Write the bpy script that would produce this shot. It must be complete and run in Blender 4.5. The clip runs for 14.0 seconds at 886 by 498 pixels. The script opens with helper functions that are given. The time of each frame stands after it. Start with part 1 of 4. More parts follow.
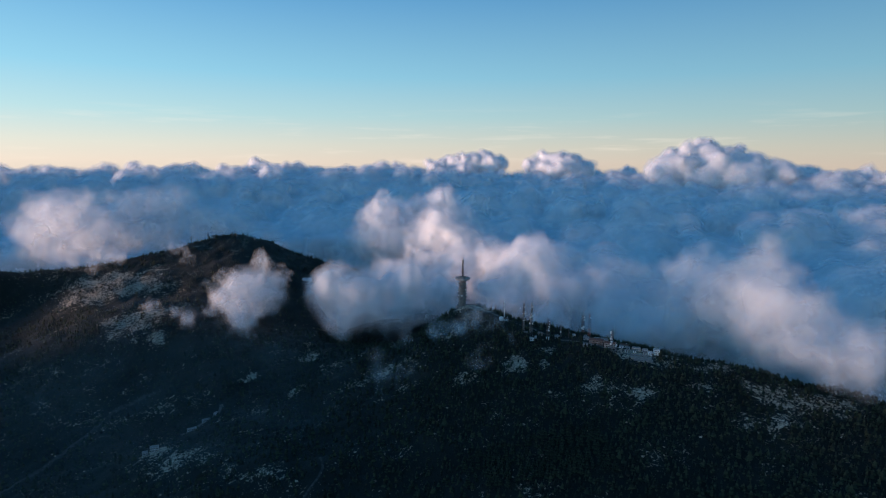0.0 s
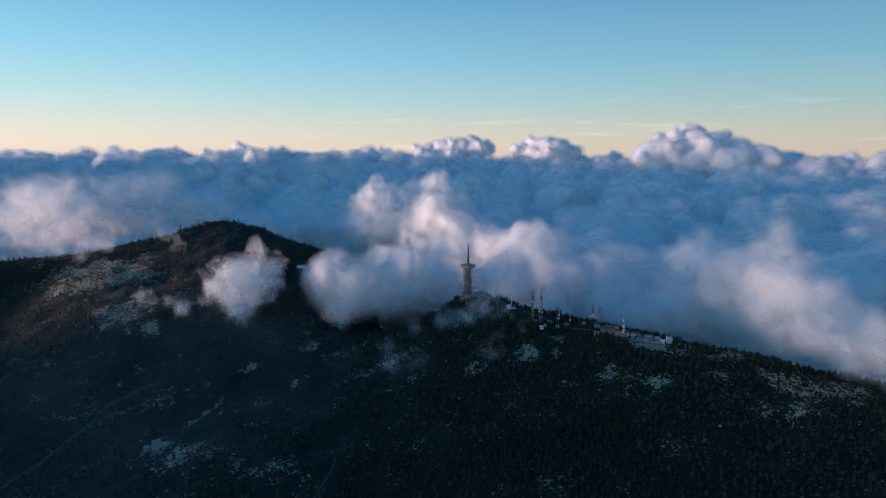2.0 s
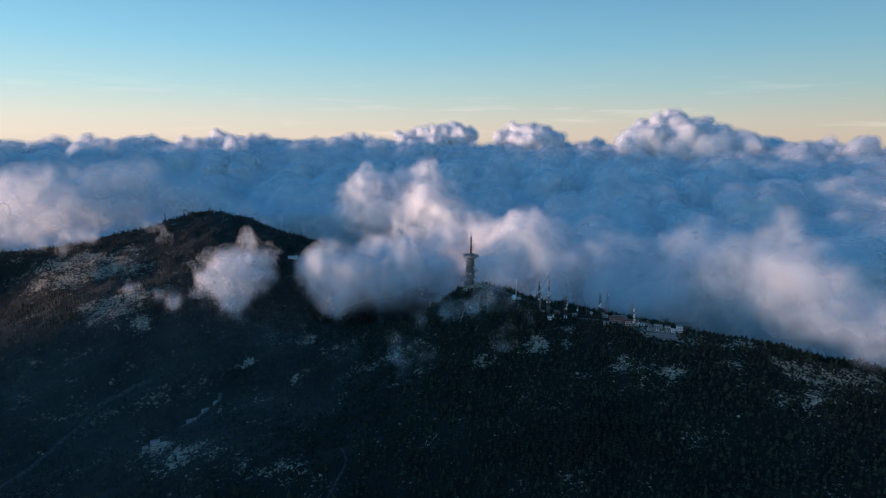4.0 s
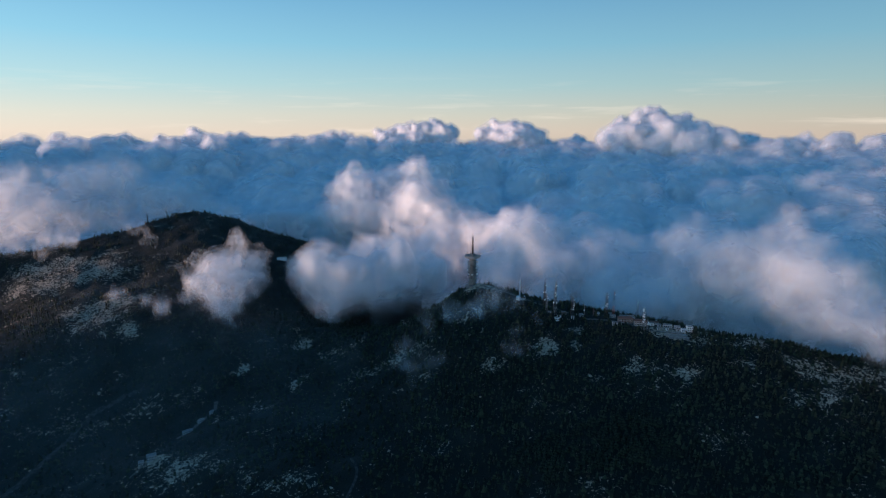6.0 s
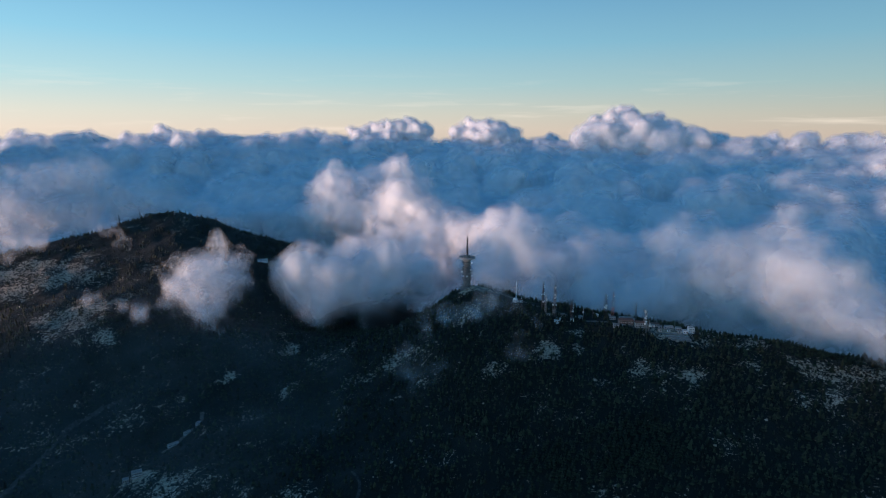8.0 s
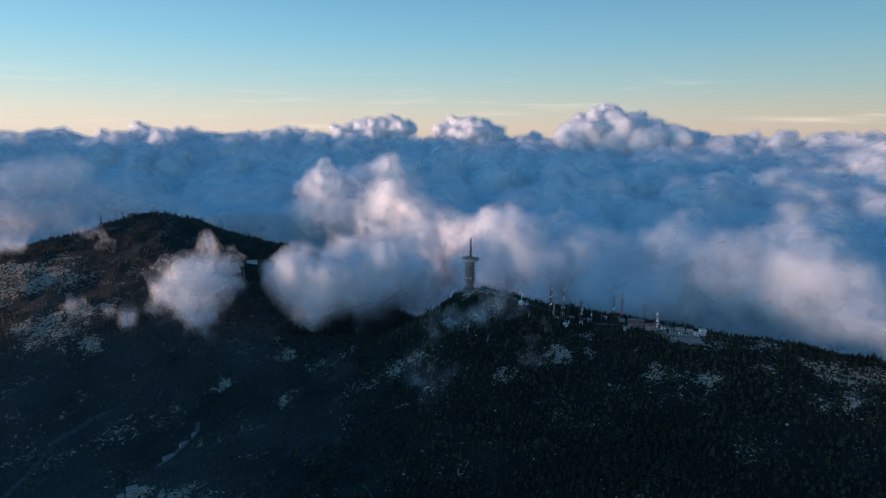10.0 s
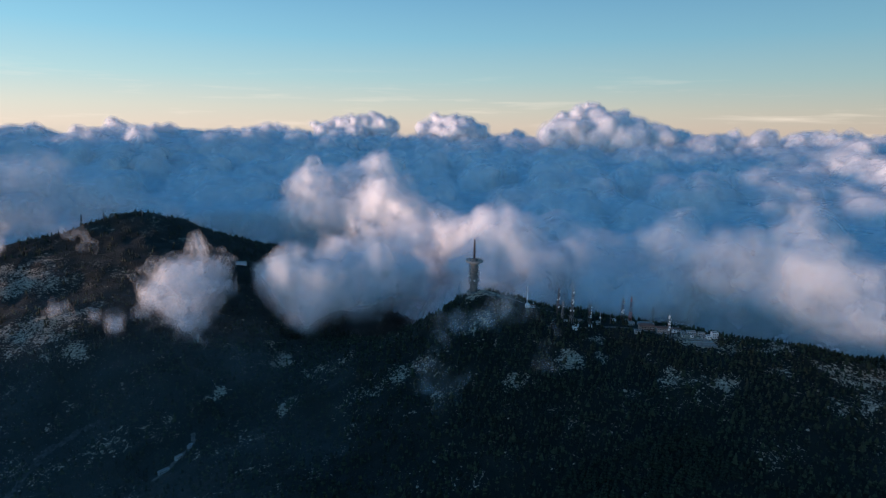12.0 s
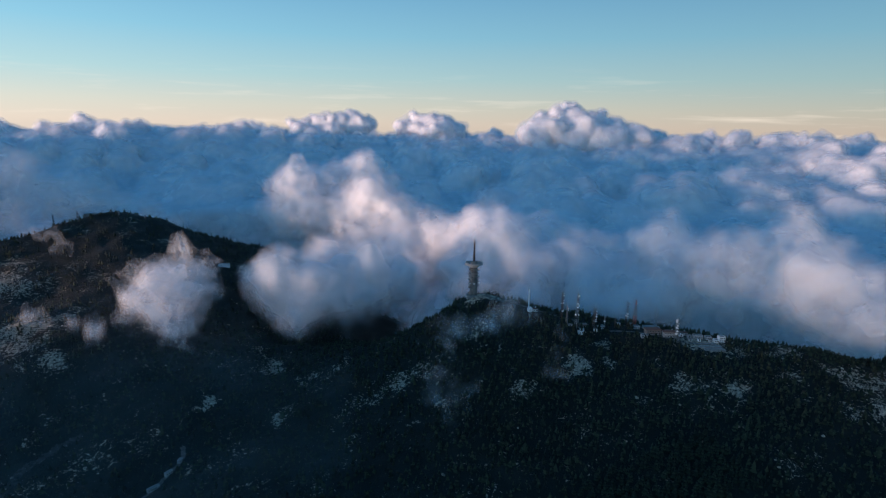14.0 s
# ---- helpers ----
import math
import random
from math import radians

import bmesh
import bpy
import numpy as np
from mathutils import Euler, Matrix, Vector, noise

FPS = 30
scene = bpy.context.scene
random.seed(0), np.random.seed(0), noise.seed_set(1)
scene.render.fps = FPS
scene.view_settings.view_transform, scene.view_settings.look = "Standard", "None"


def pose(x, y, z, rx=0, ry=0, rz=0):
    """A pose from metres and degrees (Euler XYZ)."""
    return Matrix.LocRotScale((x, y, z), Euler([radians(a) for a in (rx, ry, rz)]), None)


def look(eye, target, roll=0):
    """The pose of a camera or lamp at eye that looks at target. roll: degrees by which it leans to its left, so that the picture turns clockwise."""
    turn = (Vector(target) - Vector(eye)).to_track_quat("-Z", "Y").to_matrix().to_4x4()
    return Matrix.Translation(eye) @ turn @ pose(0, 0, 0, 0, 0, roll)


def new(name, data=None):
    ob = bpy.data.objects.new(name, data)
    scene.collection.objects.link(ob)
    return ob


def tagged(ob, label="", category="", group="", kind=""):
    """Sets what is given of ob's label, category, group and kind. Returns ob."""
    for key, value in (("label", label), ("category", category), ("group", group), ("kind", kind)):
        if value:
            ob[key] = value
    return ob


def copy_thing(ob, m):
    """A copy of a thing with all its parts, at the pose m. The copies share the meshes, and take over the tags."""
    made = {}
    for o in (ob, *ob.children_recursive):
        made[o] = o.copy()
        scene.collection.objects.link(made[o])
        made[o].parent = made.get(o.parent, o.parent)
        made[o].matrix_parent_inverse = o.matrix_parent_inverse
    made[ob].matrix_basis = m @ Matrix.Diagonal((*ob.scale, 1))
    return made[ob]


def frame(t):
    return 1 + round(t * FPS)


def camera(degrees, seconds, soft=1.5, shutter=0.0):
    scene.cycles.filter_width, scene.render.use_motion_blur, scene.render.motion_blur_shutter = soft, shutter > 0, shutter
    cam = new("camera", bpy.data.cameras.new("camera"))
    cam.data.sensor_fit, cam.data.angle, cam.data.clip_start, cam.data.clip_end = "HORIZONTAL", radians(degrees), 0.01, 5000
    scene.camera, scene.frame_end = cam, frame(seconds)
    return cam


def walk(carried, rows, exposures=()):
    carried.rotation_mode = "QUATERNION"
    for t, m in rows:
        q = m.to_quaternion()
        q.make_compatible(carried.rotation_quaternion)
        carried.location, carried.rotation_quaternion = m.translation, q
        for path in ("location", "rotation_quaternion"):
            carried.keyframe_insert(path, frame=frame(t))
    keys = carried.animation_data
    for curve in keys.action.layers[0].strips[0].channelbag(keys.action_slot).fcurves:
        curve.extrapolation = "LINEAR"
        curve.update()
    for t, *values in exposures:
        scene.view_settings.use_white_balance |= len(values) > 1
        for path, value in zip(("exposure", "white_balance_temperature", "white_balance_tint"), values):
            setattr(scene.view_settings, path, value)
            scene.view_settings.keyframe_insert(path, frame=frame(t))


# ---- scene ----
cam = camera(73.6, 14.0, soft=1.15)
PATH = [
    (0, (-2.088, 1.002, 216.342), (-2.087, 2.982, 216.06), 0.5),
    (0.5, (-10.47, 5.326, 216.355), (-10.458, 7.304, 216.063), 0.7),
    (1, (-18.852, 9.704, 216.373), (-18.825, 11.681, 216.067), 0.8),
    (1.5, (-27.228, 14.208, 216.396), (-27.184, 16.182, 216.078), 0.7),
    (2, (-35.583, 18.912, 216.423), (-35.522, 20.883, 216.092), 0.6),
    (2.5, (-43.892, 23.856, 216.46), (-43.813, 25.825, 216.116), 0.5),
    (3, (-52.125, 29.077, 216.516), (-52.028, 31.043, 216.159), 0.5),
    (5.5, (-92.762, 56.499, 217.287), (-92.576, 58.454, 216.907), 0.2),
    (6, (-100.695, 62.297, 217.341), (-100.488, 64.25, 216.96), 0.2),
    (6.5, (-108.415, 68.378, 217.374), (-108.185, 70.328, 216.992), 0.3),
    (7, (-115.914, 74.707, 217.401), (-115.656, 76.653, 217.017), 0.4),
    (7.5, (-123.196, 81.24, 217.427), (-122.912, 83.181, 217.042), 0.4),
    (8, (-130.292, 87.955, 217.459), (-129.987, 89.893, 217.073), 0.4),
    (10.5, (-165.008, 122.537, 217.823), (-164.618, 124.458, 217.429), 0.6),
    (11, (-171.868, 129.636, 217.85), (-171.461, 131.554, 217.455), 0.7),
    (11.5, (-178.648, 136.909, 217.868), (-178.223, 138.823, 217.471), 0.8),
    (12, (-185.338, 144.356, 217.881), (-184.894, 146.265, 217.482), 0.8),
    (12.5, (-191.94, 151.951, 217.89), (-191.475, 153.855, 217.489), 0.9),
    (13, (-198.47, 159.645, 217.897), (-197.983, 161.543, 217.494), 1.0),
    (13.5, (-204.948, 167.414, 217.899), (-204.442, 169.306, 217.496), 1.1),
    (14, (-211.403, 175.223, 217.899), (-210.873, 177.109, 217.496), 1.2),
]
walk(cam, [(t, look(*row)) for t, *row in PATH], [(0.0, 1.17, 6090, 6)])

scene.cycles.transparent_max_bounces = 64  # the fog has many thin layers

# ---- sky and sun ----
SUN_AZIMUTH, SUN_HEIGHT = radians(-105), radians(1.5)
world = bpy.data.worlds.new("sky")
scene.world = world
world.use_nodes = True
sky_tree = world.node_tree
sky = sky_tree.nodes.new("ShaderNodeTexSky")
sky.sky_type = "NISHITA"
sky.sun_disc = False
sky.sun_elevation = SUN_HEIGHT
sky.sun_rotation = SUN_AZIMUTH
sky.altitude = 1400
sky.air_density = 1.0
sky.dust_density = 0.6
sky.ozone_density = 2.0
# the evening colours from the haze at the horizon up to the zenith, brighter towards the sun, laid over the clear sky
way_up = sky_tree.nodes.new("ShaderNodeTexCoord")
split = sky_tree.nodes.new("ShaderNodeSeparateXYZ")
rise = sky_tree.nodes.new("ShaderNodeMapRange")
rise.inputs["From Min"].default_value = -0.05
dusk = sky_tree.nodes.new("ShaderNodeValToRGB")
DUSK = ((0.0, (0.62, 0.50, 0.42)), (0.05, (0.84, 0.69, 0.57)), (0.076, (0.74, 0.70, 0.61)), (0.12, (0.49, 0.67, 0.69)), (0.18, (0.30, 0.58, 0.73)), (0.305, (0.12, 0.34, 0.61)), (0.62, (0.034, 0.162, 0.38)), (1.0, (0.022, 0.118, 0.305)))
while len(dusk.color_ramp.elements) < len(DUSK):
    dusk.color_ramp.elements.new(0.5)
for slot, (at, colour) in zip(dusk.color_ramp.elements, DUSK):
    slot.position = at
    slot.color = (*colour, 1)
toward = sky_tree.nodes.new("ShaderNodeMapRange")
toward.inputs["From Min"].default_value = -1
toward.inputs["To Min"].default_value = 5.2
toward.inputs["To Max"].default_value = 2.55
glow = sky_tree.nodes.new("ShaderNodeVectorMath")
glow.operation = "SCALE"
over = sky_tree.nodes.new("ShaderNodeMixRGB")
over.inputs["Fac"].default_value = 0.85
link_sky = sky_tree.links.new
link_sky(way_up.outputs["Generated"], split.inputs[0])
link_sky(split.outputs["Z"], rise.inputs["Value"])
link_sky(split.outputs["X"], toward.inputs["Value"])
link_sky(rise.outputs[0], dusk.inputs[0])
link_sky(dusk.outputs[0], glow.inputs[0])
link_sky(toward.outputs[0], glow.inputs["Scale"])
link_sky(sky.outputs[0], over.inputs["Color1"])
link_sky(glow.outputs[0], over.inputs["Color2"])
# thin streaks of cirrus low over the horizon
streak_at = sky_tree.nodes.new("ShaderNodeVectorMath")
streak_at.operation = "MULTIPLY"
streak_at.inputs[1].default_value = (5.0, 5.0, 75.0)
streaks = sky_tree.nodes.new("ShaderNodeTexNoise")
streaks.inputs["Scale"].default_value = 1.0
streaks.inputs["Detail"].default_value = 5.0
streaks.inputs["Roughness"].default_value = 0.6
thick = sky_tree.nodes.new("ShaderNodeMapRange")
thick.inputs["From Min"].default_value = 0.55
thick.inputs["From Max"].default_value = 0.85
low = sky_tree.nodes.new("ShaderNodeMapRange")
low.inputs["From Min"].default_value = 0.10
low.inputs["From Max"].default_value = 0.03
low.inputs["To Max"].default_value = 0.5
both_ways = sky_tree.nodes.new("ShaderNodeMath")
both_ways.operation = "MULTIPLY"
cirrus = sky_tree.nodes.new("ShaderNodeMixRGB")
cirrus.inputs["Color2"].default_value = (4.6, 3.7, 3.0, 1)
link_sky(way_up.outputs["Generated"], streak_at.inputs[0])
link_sky(streak_at.outputs[0], streaks.inputs["Vector"])
link_sky(streaks.outputs[0], thick.inputs["Value"])
link_sky(split.outputs["Z"], low.inputs["Value"])
link_sky(thick.outputs[0], both_ways.inputs[0])
link_sky(low.outputs[0], both_ways.inputs[1])
link_sky(both_ways.outputs[0], cirrus.inputs["Fac"])
link_sky(over.outputs[0], cirrus.inputs["Color1"])
link_sky(cirrus.outputs[0], sky_tree.nodes["Background"].inputs[0])
sky_tree.nodes["Background"].inputs[1].default_value = 0.12
sun = new("sun", bpy.data.lights.new("sun", "SUN"))
sun.data.energy = 2.5
sun.data.angle = radians(5)
sun.data.color = (1.0, 0.66, 0.53)
sun_way = Vector((math.sin(SUN_AZIMUTH) * math.cos(SUN_HEIGHT), math.cos(SUN_AZIMUTH) * math.cos(SUN_HEIGHT), math.sin(SUN_HEIGHT)))
sun.matrix_world = sun_way.to_track_quat("Z", "Y").to_matrix().to_4x4()

# ---- small tools ----
def mesh_of(name, verts, faces, materials=(), smooth=False, slots=None):
    """A mesh from numpy arrays of corners and of faces that all have the same number of corners."""
    verts, faces = np.asarray(verts, np.float32), np.asarray(faces, np.int32)
    me = bpy.data.meshes.new(name)
    me.vertices.add(len(verts))
    me.vertices.foreach_set("co", verts.ravel())
    n = faces.shape[1]
    me.loops.add(faces.size)
    me.loops.foreach_set("vertex_index", faces.ravel())
    me.polygons.add(len(faces))
    me.polygons.foreach_set("loop_start", np.arange(0, faces.size, n, dtype=np.int32))
    for m in materials:
        me.materials.append(m)
    if slots is not None:
        me.polygons.foreach_set("material_index", np.asarray(slots, np.int32))
    me.polygons.foreach_set("use_smooth", np.full(len(faces), smooth, bool))
    me.update(calc_edges=True)
    return me


def part(name, bm, material, parent=None, label="", smooth=False):
    """Links a bmesh as one mesh object, under a thing if one is given."""
    me = bpy.data.meshes.new(name)
    for f in bm.faces:
        f.smooth = smooth
    bm.to_mesh(me)
    bm.free()
    me.materials.append(material)
    ob = new(name, me)
    if parent is not None:
        ob.parent = parent
    return tagged(ob, label)


def thing(name, m, label, category, group="", kind=""):
    ob = new(name)
    ob.matrix_world = m
    return tagged(ob, label, category, group, kind)


def box(bm, x0, x1, y0, y1, z0, z1, bevel=0.0):
    made = bmesh.ops.create_cube(bm, size=1, matrix=Matrix.LocRotScale(((x0 + x1) / 2, (y0 + y1) / 2, (z0 + z1) / 2), None, (x1 - x0, y1 - y0, z1 - z0)))
    if bevel:
        edges = {e for v in made["verts"] for e in v.link_edges}
        bmesh.ops.bevel(bm, geom=list(edges), offset=bevel, segments=1, affect="EDGES")
    return bm


def lathe(bm, profile, n=24, x=0.0, y=0.0):
    """A turned body from rows of (radius, height)."""
    rings = [[bm.verts.new((x + r * math.cos(2 * math.pi * i / n), y + r * math.sin(2 * math.pi * i / n), z)) for i in range(n)] for r, z in profile]
    for a, b in zip(rings, rings[1:]):
        for i in range(n):
            bm.faces.new((a[i], a[(i + 1) % n], b[(i + 1) % n], b[i]))
    bm.faces.new(rings[0][::-1])
    bm.faces.new(rings[-1])
    return bm


def bar(bm, a, b, w):
    """A square bar from a to b."""
    a, b = Vector(a), Vector(b)
    m = Matrix.Translation((a + b) / 2) @ (b - a).to_track_quat("Z", "Y").to_matrix().to_4x4() @ Matrix.Diagonal((w, w, (b - a).length, 1))
    bmesh.ops.create_cube(bm, size=1, matrix=m)
    return bm


def octave(shape, cells, rng):
    """Smooth noise from -1 to 1 on a regular grid, with lumps of about that many cells."""
    a = rng.uniform(-1, 1, [int(n / cells) + 3 for n in shape])
    for axis, n in enumerate(shape):
        at = np.arange(n) / cells + rng.random()
        i = at.astype(int)
        w = at - i
        w = w * w * w * (w * (6 * w - 15) + 10)
        w = w.reshape([-1 if k == axis else 1 for k in range(len(shape))])
        a = np.take(a, i, axis) * (1 - w) + np.take(a, i + 1, axis) * w
    return a


def skin(field, origin, cell, level, ease=3):
    """Corners and four-sided faces of the surface where a field on a regular grid rises through a level, eased a little."""
    f = field - level
    inside = f < 0
    corner = [(i, j, k) for i in (0, 1) for j in (0, 1) for k in (0, 1)]
    n = [s - 1 for s in f.shape]
    count = sum(inside[i:i + n[0], j:j + n[1], k:k + n[2]].astype(np.int8) for i, j, k in corner)
    cells = np.argwhere((count > 0) & (count < 8))
    number = np.full(n, -1, np.int32)
    number[tuple(cells.T)] = np.arange(len(cells))
    total, hits = np.zeros((len(cells), 3)), np.zeros(len(cells))
    values = {c: f[tuple((cells + c).T)] for c in corner}
    for a in corner:
        for axis in range(3):
            if a[axis] == 0:
                b = tuple(1 if k == axis else a[k] for k in range(3))
                va, vb = values[a], values[b]
                cut = (va < 0) != (vb < 0)
                w = np.where(cut, va / np.where(cut, va - vb, 1), 0)
                p = np.tile(np.array(a, float), (len(cells), 1))
                p[:, axis] += w
                total += p * cut[:, None]
                hits += cut
    verts = (cells + total / hits[:, None]) * cell + origin
    faces = []
    for axis in range(3):
        u, v = [k for k in range(3) if k != axis]
        lo = [slice(None)] * 3
        hi = [slice(None)] * 3
        lo[axis], hi[axis] = slice(0, -1), slice(1, None)
        a, b = inside[tuple(lo)], inside[tuple(hi)]
        at = np.argwhere(a != b)
        at = at[(at[:, u] > 0) & (at[:, v] > 0) & (at[:, u] < n[u]) & (at[:, v] < n[v])]
        du, dv = np.eye(3, dtype=int)[u], np.eye(3, dtype=int)[v]
        quad = np.stack([number[tuple((at - s).T)] for s in (du * 0, du, du + dv, dv)], 1)
        flip = a[tuple(at.T)] != (axis == 1)
        quad[flip] = quad[flip][:, ::-1]
        faces.append(quad)
    faces = np.concatenate(faces)
    for _ in range(ease):
        total, hits = np.zeros_like(verts), np.zeros(len(verts))
        for k in range(4):
            a, b = faces[:, k], faces[:, (k + 1) % 4]
            for p, q in ((a, b), (b, a)):
                for c in range(3):
                    total[:, c] += np.bincount(p, verts[q, c], len(verts))
                hits += np.bincount(p, minlength=len(verts))
        verts = 0.4 * verts + 0.6 * total / np.maximum(hits, 1)[:, None]
    return verts, faces

# ---- materials ----
def material(name, colour, rough=0.9, metal=0.0):
    m = bpy.data.materials.new(name)
    m.use_nodes = True
    b = m.node_tree.nodes["Principled BSDF"]
    b.inputs["Base Color"].default_value = (*colour, 1)
    b.inputs["Roughness"].default_value = rough
    b.inputs["Metallic"].default_value = metal
    return m


def node(m, kind, **sockets):
    made = m.node_tree.nodes.new("ShaderNode" + kind)
    for key, value in sockets.items():
        made.inputs[key.replace("_", " ")].default_value = value
    return made


def ramp(m, source, stops):
    r = node(m, "ValToRGB")
    e = r.color_ramp.elements
    while len(e) < len(stops):
        e.new(0.5)
    for slot, (at, colour) in zip(e, stops):
        slot.position = at
        slot.color = (*colour, 1) if len(colour) == 3 else colour
    m.node_tree.links.new(source, r.inputs[0])
    return r.outputs[0]


def varied(name, stops, scale, rough=0.9, bump=0.0, detail=6.0, metal=0.0, random=0.0):
    """A surface whose colour wanders between the stops in lumps, with fine relief."""
    m = material(name, stops[0][1], rough, metal)
    link = m.node_tree.links.new
    b = m.node_tree.nodes["Principled BSDF"]
    where = node(m, "NewGeometry")
    n = node(m, "TexNoise", Scale=scale, Detail=detail, Roughness=0.65)
    link(where.outputs["Position"], n.inputs["Vector"])
    source = n.outputs[0]
    if random:
        add = node(m, "Math")
        add.operation = "MULTIPLY_ADD"
        add.inputs[1].default_value = random
        link(where.outputs["Random Per Island"], add.inputs[0])
        link(n.outputs[0], add.inputs[2])
        low = node(m, "Math")
        low.operation = "SUBTRACT"
        low.inputs[1].default_value = random / 2
        link(add.outputs[0], low.inputs[0])
        source = low.outputs[0]
    link(ramp(m, source, stops), b.inputs["Base Color"])
    if bump:
        bp = node(m, "Bump", Strength=bump, Distance=1.0)
        link(n.outputs[0], bp.inputs["Height"])
        link(bp.outputs[0], b.inputs["Normal"])
    return m


def vapour(name, cover, scale, low, high, passed=0.4, white=0.95):
    """Cloud skin: white, matt, light passing through, thinner and thicker in lumps."""
    m = bpy.data.materials.new(name)
    m.use_nodes = True
    tree = m.node_tree
    tree.nodes.clear()
    link = tree.links.new
    out = node(m, "OutputMaterial")
    matt = node(m, "BsdfDiffuse", Color=(white, white, white + 0.01, 1))
    passing = node(m, "BsdfTranslucent", Color=(white, white, white + 0.01, 1))
    both = node(m, "MixShader", Fac=passed)
    link(matt.outputs[0], both.inputs[1])
    link(passing.outputs[0], both.inputs[2])
    if cover >= 1:
        link(both.outputs[0], out.inputs[0])
        return m
    where = node(m, "NewGeometry")
    n = node(m, "TexNoise", Scale=scale, Detail=5.0, Roughness=0.58)
    link(where.outputs["Position"], n.inputs["Vector"])
    span = node(m, "MapRange")
    span.inputs["From Min"].default_value = low
    span.inputs["From Max"].default_value = high
    span.inputs["To Max"].default_value = cover
    link(n.outputs[0], span.inputs["Value"])
    clear = node(m, "BsdfTransparent")
    mix = node(m, "MixShader")
    link(span.outputs[0], mix.inputs[0])
    link(clear.outputs[0], mix.inputs[1])
    link(both.outputs[0], mix.inputs[2])
    link(mix.outputs[0], out.inputs[0])
    return m


CLOUD = vapour("cloud_body", 1, 0.01, 0, 1, 0.22, 0.93)
VEIL = [vapour("cloud_rim", c, 0.012, 0.25, 0.7) for c in (0.5, 0.36, 0.24, 0.12)]
FOG_CORE = vapour("fog_body", 1, 0.01, 0, 1, 0.45, 0.98)
FOG = [vapour("fog_layer", c, 0.016, -0.2, 0.8, 0.5, 0.985) for c in (0.65, 0.55, 0.46, 0.37, 0.29, 0.22, 0.155, 0.1, 0.055)]
MIST = vapour("mist_layer", 0.10, 0.055, 0.47, 0.78, 0.5)
HAZE = vapour("valley_haze", 0.036, 0.012, 0.3, 0.75, 0.5)

# ---- the lie of the land: crest, shoulders, hollows and feet, as lines of x, y, height ----
LAND = [
    [(30, 879, 9), (85, 823, -2), (150, 775, -7), (262, 693, -9), (380, 655, -24), (490, 620, -40), (640, 590, -70)],   # crest with the tower
    [(30, 879, 9), (-45, 854, -55), (-148, 905, -92), (-217, 835, -115)],                                            # its west spur
    [(-300, 890, -116), (-341, 771, -147), (-359, 696, -139), (-359, 642, -150)],                                     # west hollow
    [(73, 693, -35), (203, 636, -28), (272, 627, -28), (333, 550, -46), (450, 470, -75)],                             # bench under the crest
    [(-177, 570, -116), (-80, 640, -100), (60, 560, -85), (200, 490, -85), (380, 400, -110)],                         # lower flank
    [(-462, 861, -147), (-510, 765, -166), (-650, 700, -190)],                                                        # ravine with the track
    [(-510, 1005, -78), (-590, 1240, -45), (-536, 1494, 37), (-455, 1515, 23)],
    [(-993, 1191, -32), (-901, 1270, -32), (-833, 1324, -28), (-753, 1377, -14), (-671, 1425, -2), (-607, 1460, 14), (-536, 1494, 37), (-455, 1515, 23), (-421, 1523, 9), (-394, 1539, -14), (-294, 1564, -54), (-185, 1593, -94), (-69, 1614, -143)],  # west hill
    [(-700, 1173, -62), (-760, 1229, -54), (-950, 1200, -90)],
    [(-1050, 1330, -110), (-960, 1480, -120), (-820, 1600, -110), (-640, 1690, -90), (-470, 1730, -100), (-260, 1760, -170)],  # back of the west hill
    [(-230, 1150, -120), (-60, 1120, -150), (120, 1010, -140), (350, 880, -150), (580, 790, -160)],                      # far side of the crest
    [(-300, 300, -230), (100, 250, -210), (500, 200, -190)],                                                          # under the flight
]


def land_height():
    """A thin plate laid over the lines, bent as little as it can be."""
    nodes = []
    for line in LAND:
        for a, b in zip(line, line[1:]):
            for i in range(3):
                nodes.append([a[k] + (b[k] - a[k]) * i / 3 for k in range(3)])
        nodes.append(line[-1])
    p = np.unique(np.round(np.array(nodes, float), 3), axis=0)
    at, z = p[:, :2] / 500, p[:, 2]

    def kernel(a, b):
        d2 = ((a[:, None] - b[None]) ** 2).sum(-1) + 1e-9
        return 0.5 * d2 * np.log(d2)

    n = len(p)
    one = np.c_[np.ones(n), at]
    system = np.zeros((n + 3, n + 3))
    system[:n, :n] = kernel(at, at) + 2e-3 * np.eye(n)
    system[:n, n:], system[n:, :n] = one, one.T
    w = np.linalg.solve(system, np.r_[z, 0, 0, 0])

    def height(x, y):
        q = np.stack([np.ravel(x), np.ravel(y)], 1) / 500
        out = np.concatenate([kernel(c, at) @ w[:n] + np.c_[np.ones(len(c)), c] @ w[n:] for c in np.array_split(q, max(1, len(q) // 4000))])
        out = out.reshape(np.shape(x))
        far = np.clip((np.hypot(np.asarray(x) + 150, np.asarray(y) - 850) - 900) / 700, 0, 1)
        far = far * far * (3 - 2 * far)
        return np.clip(out, -330, 90) * (1 - far) - 330 * far

    return height


plate = land_height()


TABLE = np.random.RandomState(5).uniform(-1, 1, (256, 256))


